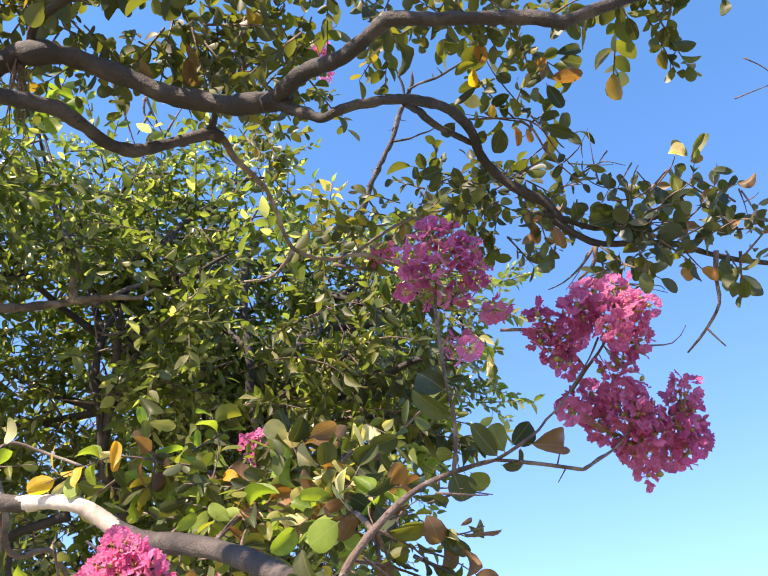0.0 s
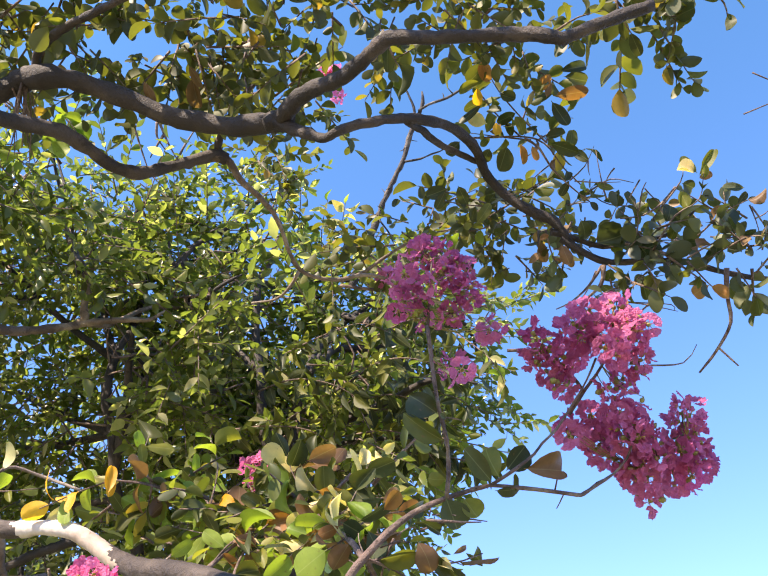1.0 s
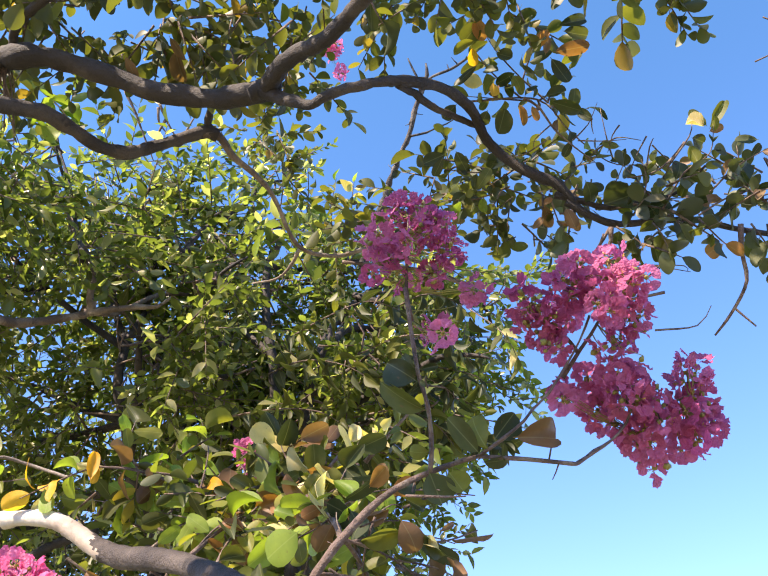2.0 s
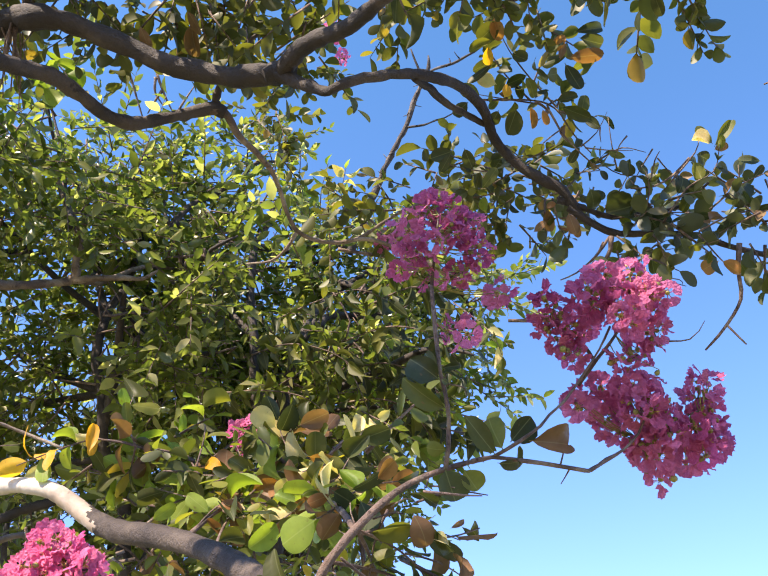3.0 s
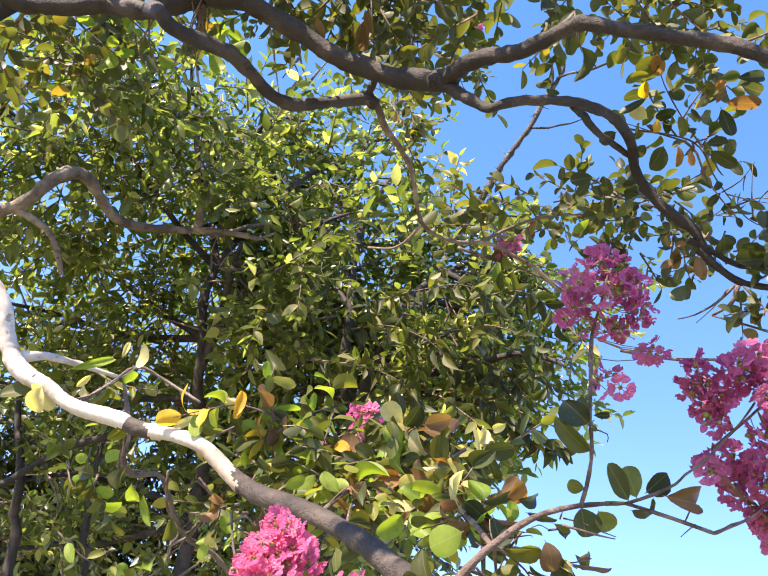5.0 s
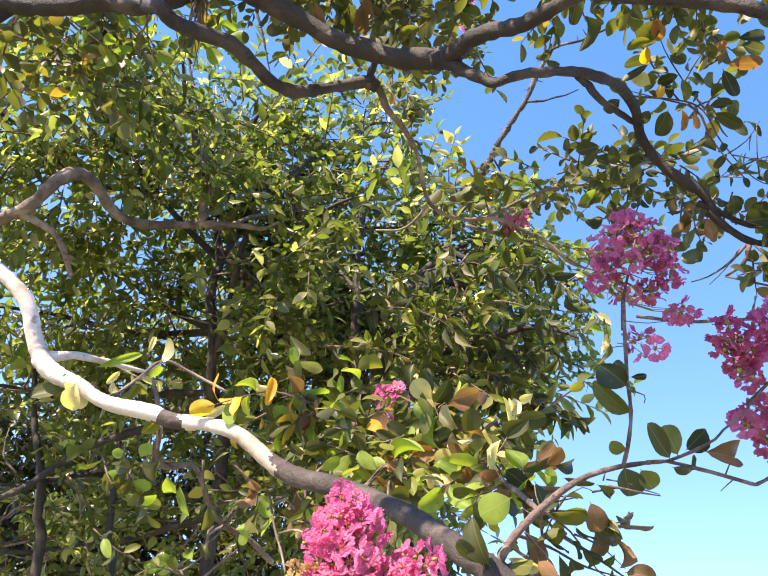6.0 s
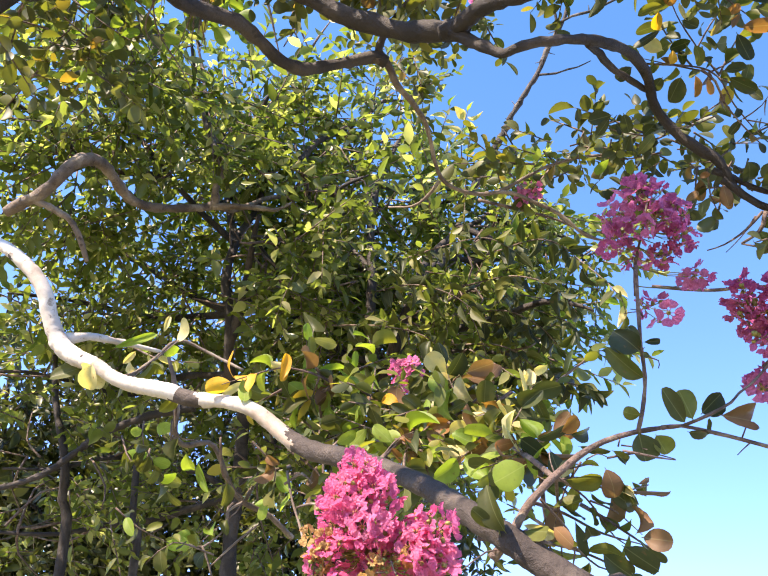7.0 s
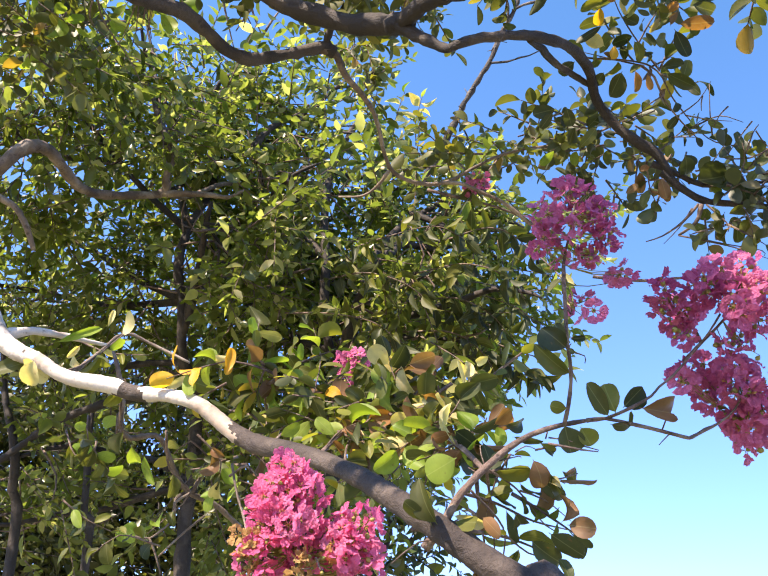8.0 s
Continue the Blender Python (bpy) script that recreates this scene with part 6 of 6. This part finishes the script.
for k, (pts, n, tints, size) in enumerate((
    ([C1[1], (-0.241, 1.293, 2.114), (-0.302, 1.315, 2.132)], 10, "gggll", 0.047),
    ([C1[2], (-0.193, 1.353, 2.175), (-0.242, 1.426, 2.250)], 10, "gggll", 0.047),
    ([C1[1], (-0.120, 1.198, 2.054), (-0.066, 1.206, 2.075)], 11, "glcdlb", 0.05),
    ([C2[2], (-0.040, 1.168, 2.056), (-0.066, 1.127, 2.015)], 10, "glcdlb", 0.05),
    ([C2[5], (-0.359, 1.332, 2.160), (-0.431, 1.348, 2.166)], 9, "gggll", 0.047),
    ([C2[4], (-0.242, 1.366, 2.266), (-0.277, 1.381, 2.334)], 7, "gggll", 0.047),
    ([C2[5], (-0.369, 1.301, 2.237), (-0.376, 1.332, 2.305)], 7, "gggll", 0.047),
    ([C2[1], (0.008, 1.040, 1.998), (-0.025, 1.020, 1.979)], 7, "glcdlb", 0.04),
)):
    twig(near, pts, n, size, tints, 0.0018, 160 + k, up=0.2)
for k, (pts, n) in enumerate((
    ([(-0.414, 3.659, 3.567), (-0.043, 3.311, 3.412), (0.173, 3.168, 3.243), (0.310, 3.113, 3.106), (0.406, 3.023, 3.035)], 18),
    ([(-0.143, 3.393, 3.467), (0.183, 3.126, 3.325), (0.337, 3.057, 3.215)], 10),
    ([(-0.303, 3.572, 3.538), (0.053, 3.218, 3.149), (0.209, 3.139, 3.066), (0.238, 3.162, 3.010)], 13),
    ([(-0.286, 3.557, 3.773), (0.092, 3.121, 3.543), (0.292, 3.036, 3.471), (0.428, 2.921, 3.440)], 15),
    ([(-0.071, 3.392, 3.678), (0.280, 3.071, 3.413), (0.353, 3.092, 3.359)], 9),
)):
    twig(back, pts, n + 7, 0.1, "ggdl", 0.004, 200 + k, up=0.2, droop=0.9, bare=0.4, meshes=POINTED_MESHES)
for k, b in enumerate(BOUGHS):
    if k in (9, 10, 15, 16, 17, 23):
        continue
    a, e = Vector(b[-2]), Vector(b[-1])
    way = (e - a).normalized()
    twig(back, [e - way * 0.1, e + way * 0.15 + Vector((0, -0.12, 0.02)), e + way * 0.3 + Vector((0, -0.25, -0.06))], 9, 0.08, "ggggl", 0.004, 260 + k, up=0.4, meshes=POINTED_MESHES)
for k, pts in enumerate((
    [(-0.847, 1.219, 3.176), (-0.876, 1.308, 3.152), (-0.880, 1.415, 3.120)],
    [(-0.854, 1.220, 3.171), (-0.896, 1.314, 3.135), (-0.965, 1.425, 3.136)],
    [(-0.838, 1.219, 3.181), (-0.862, 1.320, 3.149), (-0.895, 1.422, 3.105)],
    [(-1.008, 1.281, 3.172), (-1.056, 1.451, 3.207), (-1.067, 1.672, 3.280), (-1.107, 1.862, 3.354)],
    [(-0.966, 1.247, 3.156), (-1.086, 1.434, 3.203), (-1.124, 1.620, 3.300)],
    [(-1.501, 2.761, 5.021), (-1.451, 2.828, 4.933), (-1.404, 2.904, 4.830), (-1.355, 2.990, 4.715)],
    [(-1.320, 2.819, 4.977), (-1.277, 2.888, 4.885), (-1.208, 2.961, 4.793)],
    [(-1.290, 2.873, 4.905), (-1.327, 2.900, 4.854), (-1.356, 2.937, 4.792)],
    [(-1.215, 2.958, 4.796), (-1.168, 2.905, 4.885), (-1.119, 2.868, 4.953)],
    [(-1.327, 2.830, 4.960), (-1.327, 2.873, 4.896), (-1.279, 2.918, 4.839)],
)):
    twig(over, pts, 0, r=0.003 + 0.006 * (k > 4), seed=220 + k)
# Cream and lime tints here paint sun glare on the top leaves.
for k, (pts, n) in enumerate((
    ([(-0.518, 3.996, 4.933), (-0.518, 3.850, 5.107), (-0.482, 3.718, 5.255)], 12),
    ([(-0.692, 3.936, 4.977), (-0.668, 3.743, 5.201), (-0.662, 3.610, 5.339)], 12),
    ([(-0.368, 3.950, 5.007), (-0.391, 3.846, 5.127), (-0.367, 3.736, 5.249)], 10),
    ([(-0.574, 3.893, 5.048), (-0.754, 3.786, 5.136), (-0.866, 3.698, 5.209)], 10),
)):
    twig(back, pts, n + 3, 0.1, "lccg", 0.005, 240 + k, up=0.2, meshes=POINTED_MESHES)
for k, (pts, n, tints) in enumerate((
    ([(-0.486, 1.478, 1.884), (-0.547, 1.428, 1.879), (-0.586, 1.420, 1.836)], 9, "gdg"),
    ([(-0.638, 1.322, 2.063), (-0.620, 1.330, 2.020), (-0.584, 1.370, 1.980)], 8, "ggld"),
    ([(-0.683, 1.352, 2.038), (-0.643, 1.326, 1.997), (-0.610, 1.349, 1.991)], 5, "g"),
    ([(-0.426, 1.310, 2.056), (-0.385, 1.347, 2.020), (-0.390, 1.370, 1.955)], 8, "glb"),
)):
    twig(near, pts, n, 0.035, tints, 0.002, 380 + k, up=0.2, droop=0.5)
strand = random.Random(12)
knot = Vector((-0.841, 1.207, 3.161))
for k in range(11):
    end = Vector((-0.851, 1.312, 3.103)) + Vector([strand.gauss(0, 0.011) for _ in range(3)]) + Vector((0, 0, strand.uniform(-0.06, 0.06)))
    start = knot + Vector([strand.gauss(0, 0.009) for _ in range(3)])
    twig(over, [start, (start + end) / 2 + Vector([strand.gauss(0, 0.01) for _ in range(3)]), end], 0, r=strand.uniform(0.0016, 0.0036), seed=340 + k)
limb(over, [(0.338, 1.663, 2.725), (0.459, 1.631, 2.714), (0.548, 1.589, 2.712), (0.655, 1.525, 2.696)], 0.0045, 0.0035, TWIG, "dead_branch", "", 6)
spur = random.Random(77)
for line in ([(0.037, 0.922, 1.920), (0.062, 0.913, 1.949), (0.102, 0.914, 1.981), (0.159, 0.910, 2.014)], [(0.157, 0.888, 2.063), (0.149, 0.872, 2.119), (0.149, 0.872, 2.162)], [(0.275, 0.928, 2.041), (0.325, 0.919, 2.032)]):
    for a, b in zip(line, line[1:]):
        for _ in range(2):
            p = Vector(a).lerp(Vector(b), spur.random())
            d = Vector((spur.gauss(0, 1), spur.gauss(0, 0.6), spur.gauss(0, 1))).normalized() * spur.uniform(0.012, 0.04)
            twig(near, [p, p + d * 0.6 + Vector((0.002, 0, 0.003)), p + d], 0, r=0.0011, seed=spur.randrange(900))
twig(back, [(0.276, 2.770, 3.544), (0.369, 2.557, 3.303), (0.405, 2.382, 3.121), (0.425, 2.415, 3.072)], 8, 0.085, "lcg", 0.003, 301, up=0.1, droop=0.9, bare=0.5, meshes=POINTED_MESHES)
twig(back, [(-0.323, 3.286, 3.676), (-0.170, 3.064, 3.479), (-0.117, 3.095, 3.427), (-0.092, 3.127, 3.373)], 10, 0.1, "lcl", 0.004, 302, up=0.1, droop=0.8, bare=0.5, meshes=POINTED_MESHES)
# Drooping sprays in shade: mostly the darker leaf copy.
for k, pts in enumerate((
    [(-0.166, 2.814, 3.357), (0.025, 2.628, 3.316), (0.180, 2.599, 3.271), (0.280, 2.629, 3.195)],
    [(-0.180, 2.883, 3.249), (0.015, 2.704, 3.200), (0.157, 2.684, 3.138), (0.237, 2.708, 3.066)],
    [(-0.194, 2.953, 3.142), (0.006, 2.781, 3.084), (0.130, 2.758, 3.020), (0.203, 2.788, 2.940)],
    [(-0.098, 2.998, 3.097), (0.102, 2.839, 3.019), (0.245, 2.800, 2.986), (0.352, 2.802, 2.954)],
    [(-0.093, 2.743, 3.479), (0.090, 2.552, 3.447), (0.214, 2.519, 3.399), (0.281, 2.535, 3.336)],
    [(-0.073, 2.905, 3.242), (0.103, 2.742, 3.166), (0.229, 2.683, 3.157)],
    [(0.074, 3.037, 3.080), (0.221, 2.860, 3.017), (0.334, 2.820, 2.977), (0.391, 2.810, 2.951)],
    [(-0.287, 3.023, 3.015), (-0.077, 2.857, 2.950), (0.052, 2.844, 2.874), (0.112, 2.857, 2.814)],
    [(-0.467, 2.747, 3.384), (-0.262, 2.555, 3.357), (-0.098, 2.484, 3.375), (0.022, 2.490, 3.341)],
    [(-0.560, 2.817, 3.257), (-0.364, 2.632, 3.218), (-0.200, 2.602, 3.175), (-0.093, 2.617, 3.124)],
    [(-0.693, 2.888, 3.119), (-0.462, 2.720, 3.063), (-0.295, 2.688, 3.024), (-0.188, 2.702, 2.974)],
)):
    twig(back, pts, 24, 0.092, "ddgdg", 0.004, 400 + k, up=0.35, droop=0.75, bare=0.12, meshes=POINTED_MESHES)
limb(back, [(-0.345, 3.155, 3.256, 0.0197), (-0.134, 3.001, 3.266, 0.0178), (0.056, 2.839, 3.281, 0.0160), (0.161, 2.733, 3.283, 0.0136), (0.293, 2.702, 3.271, 0.0086), (0.349, 2.673, 3.236, 0.0038)], 0, 0, DARKBARK, "bough", "dark drooping bough", 8, 0.04)
for k, pts in enumerate((
    [(0.384, 1.391, 3.196), (0.422, 1.410, 3.172), (0.449, 1.437, 3.137), (0.500, 1.463, 3.103), (0.551, 1.490, 3.068)],
    [(0.500, 1.457, 3.111), (0.537, 1.435, 3.143), (0.561, 1.405, 3.184)],
    [(0.546, 1.427, 3.153), (0.550, 1.450, 3.123)],
    [(0.512, 1.458, 3.110), (0.569, 1.457, 3.113), (0.629, 1.461, 3.111)],
    [(0.677, 1.458, 3.116), (0.655, 1.485, 3.079), (0.634, 1.509, 3.046)],
    [(0.768, 1.470, 3.102), (0.729, 1.494, 3.069), (0.679, 1.513, 3.042), (0.628, 1.516, 3.035)],
    [(0.690, 1.471, 3.098), (0.718, 1.488, 3.076), (0.748, 1.502, 3.059)],
    [(0.613, 1.440, 3.139), (0.596, 1.456, 3.116), (0.583, 1.478, 3.085)],
    [(0.954, 1.499, 3.070), (0.970, 1.525, 3.035), (0.986, 1.557, 2.992)],
    [(0.970, 1.519, 3.043), (1.007, 1.504, 3.064)],
    [(0.583, 1.587, 2.937), (0.556, 1.621, 2.891), (0.506, 1.643, 2.859), (0.468, 1.652, 2.846)],
    [(0.568, 1.595, 2.927), (0.543, 1.629, 2.880), (0.513, 1.653, 2.847)],
    [(0.785, 1.598, 2.930), (0.733, 1.629, 2.885), (0.698, 1.650, 2.856)],
    [(0.767, 1.598, 2.929), (0.745, 1.620, 2.898)],
    [(0.575, 1.638, 2.869), (0.670, 1.643, 2.865), (0.753, 1.648, 2.862), (0.766, 1.656, 2.851)],
    [(0.960, 1.298, 3.342), (1.013, 1.315, 3.321), (1.065, 1.345, 3.282)],
    [(0.939, 1.361, 3.256), (1.014, 1.345, 3.280), (1.077, 1.330, 3.302)],
    [(0.436, 1.455, 3.111), (0.386, 1.470, 3.090), (0.336, 1.477, 3.078)],
    [(0.448, 1.433, 3.142), (0.411, 1.455, 3.111), (0.405, 1.466, 3.095)],
)):
    twig(over, pts, 0, r=0.0042 if k in (0, 5, 10, 12) else 0.0022, seed=430 + k)
# Lime tint paints the sun on these upper leaves.
for k, pts in enumerate((
    [(-1.416, 1.496, 3.372), (-1.307, 1.532, 3.326), (-1.198, 1.569, 3.281)],
    [(-1.278, 1.482, 3.419), (-1.167, 1.526, 3.362), (-1.100, 1.562, 3.309)],
    [(-1.155, 1.549, 3.526), (-1.069, 1.595, 3.461), (-1.003, 1.618, 3.432)],
    [(-1.406, 1.608, 3.379), (-1.393, 1.653, 3.302), (-1.339, 1.691, 3.245)],
    [(-1.020, 1.558, 3.535), (-0.950, 1.596, 3.480), (-0.912, 1.626, 3.433)],
)):
    twig(over, pts, 11, 0.062, "llgl", 0.003, 470 + k, up=0.5)
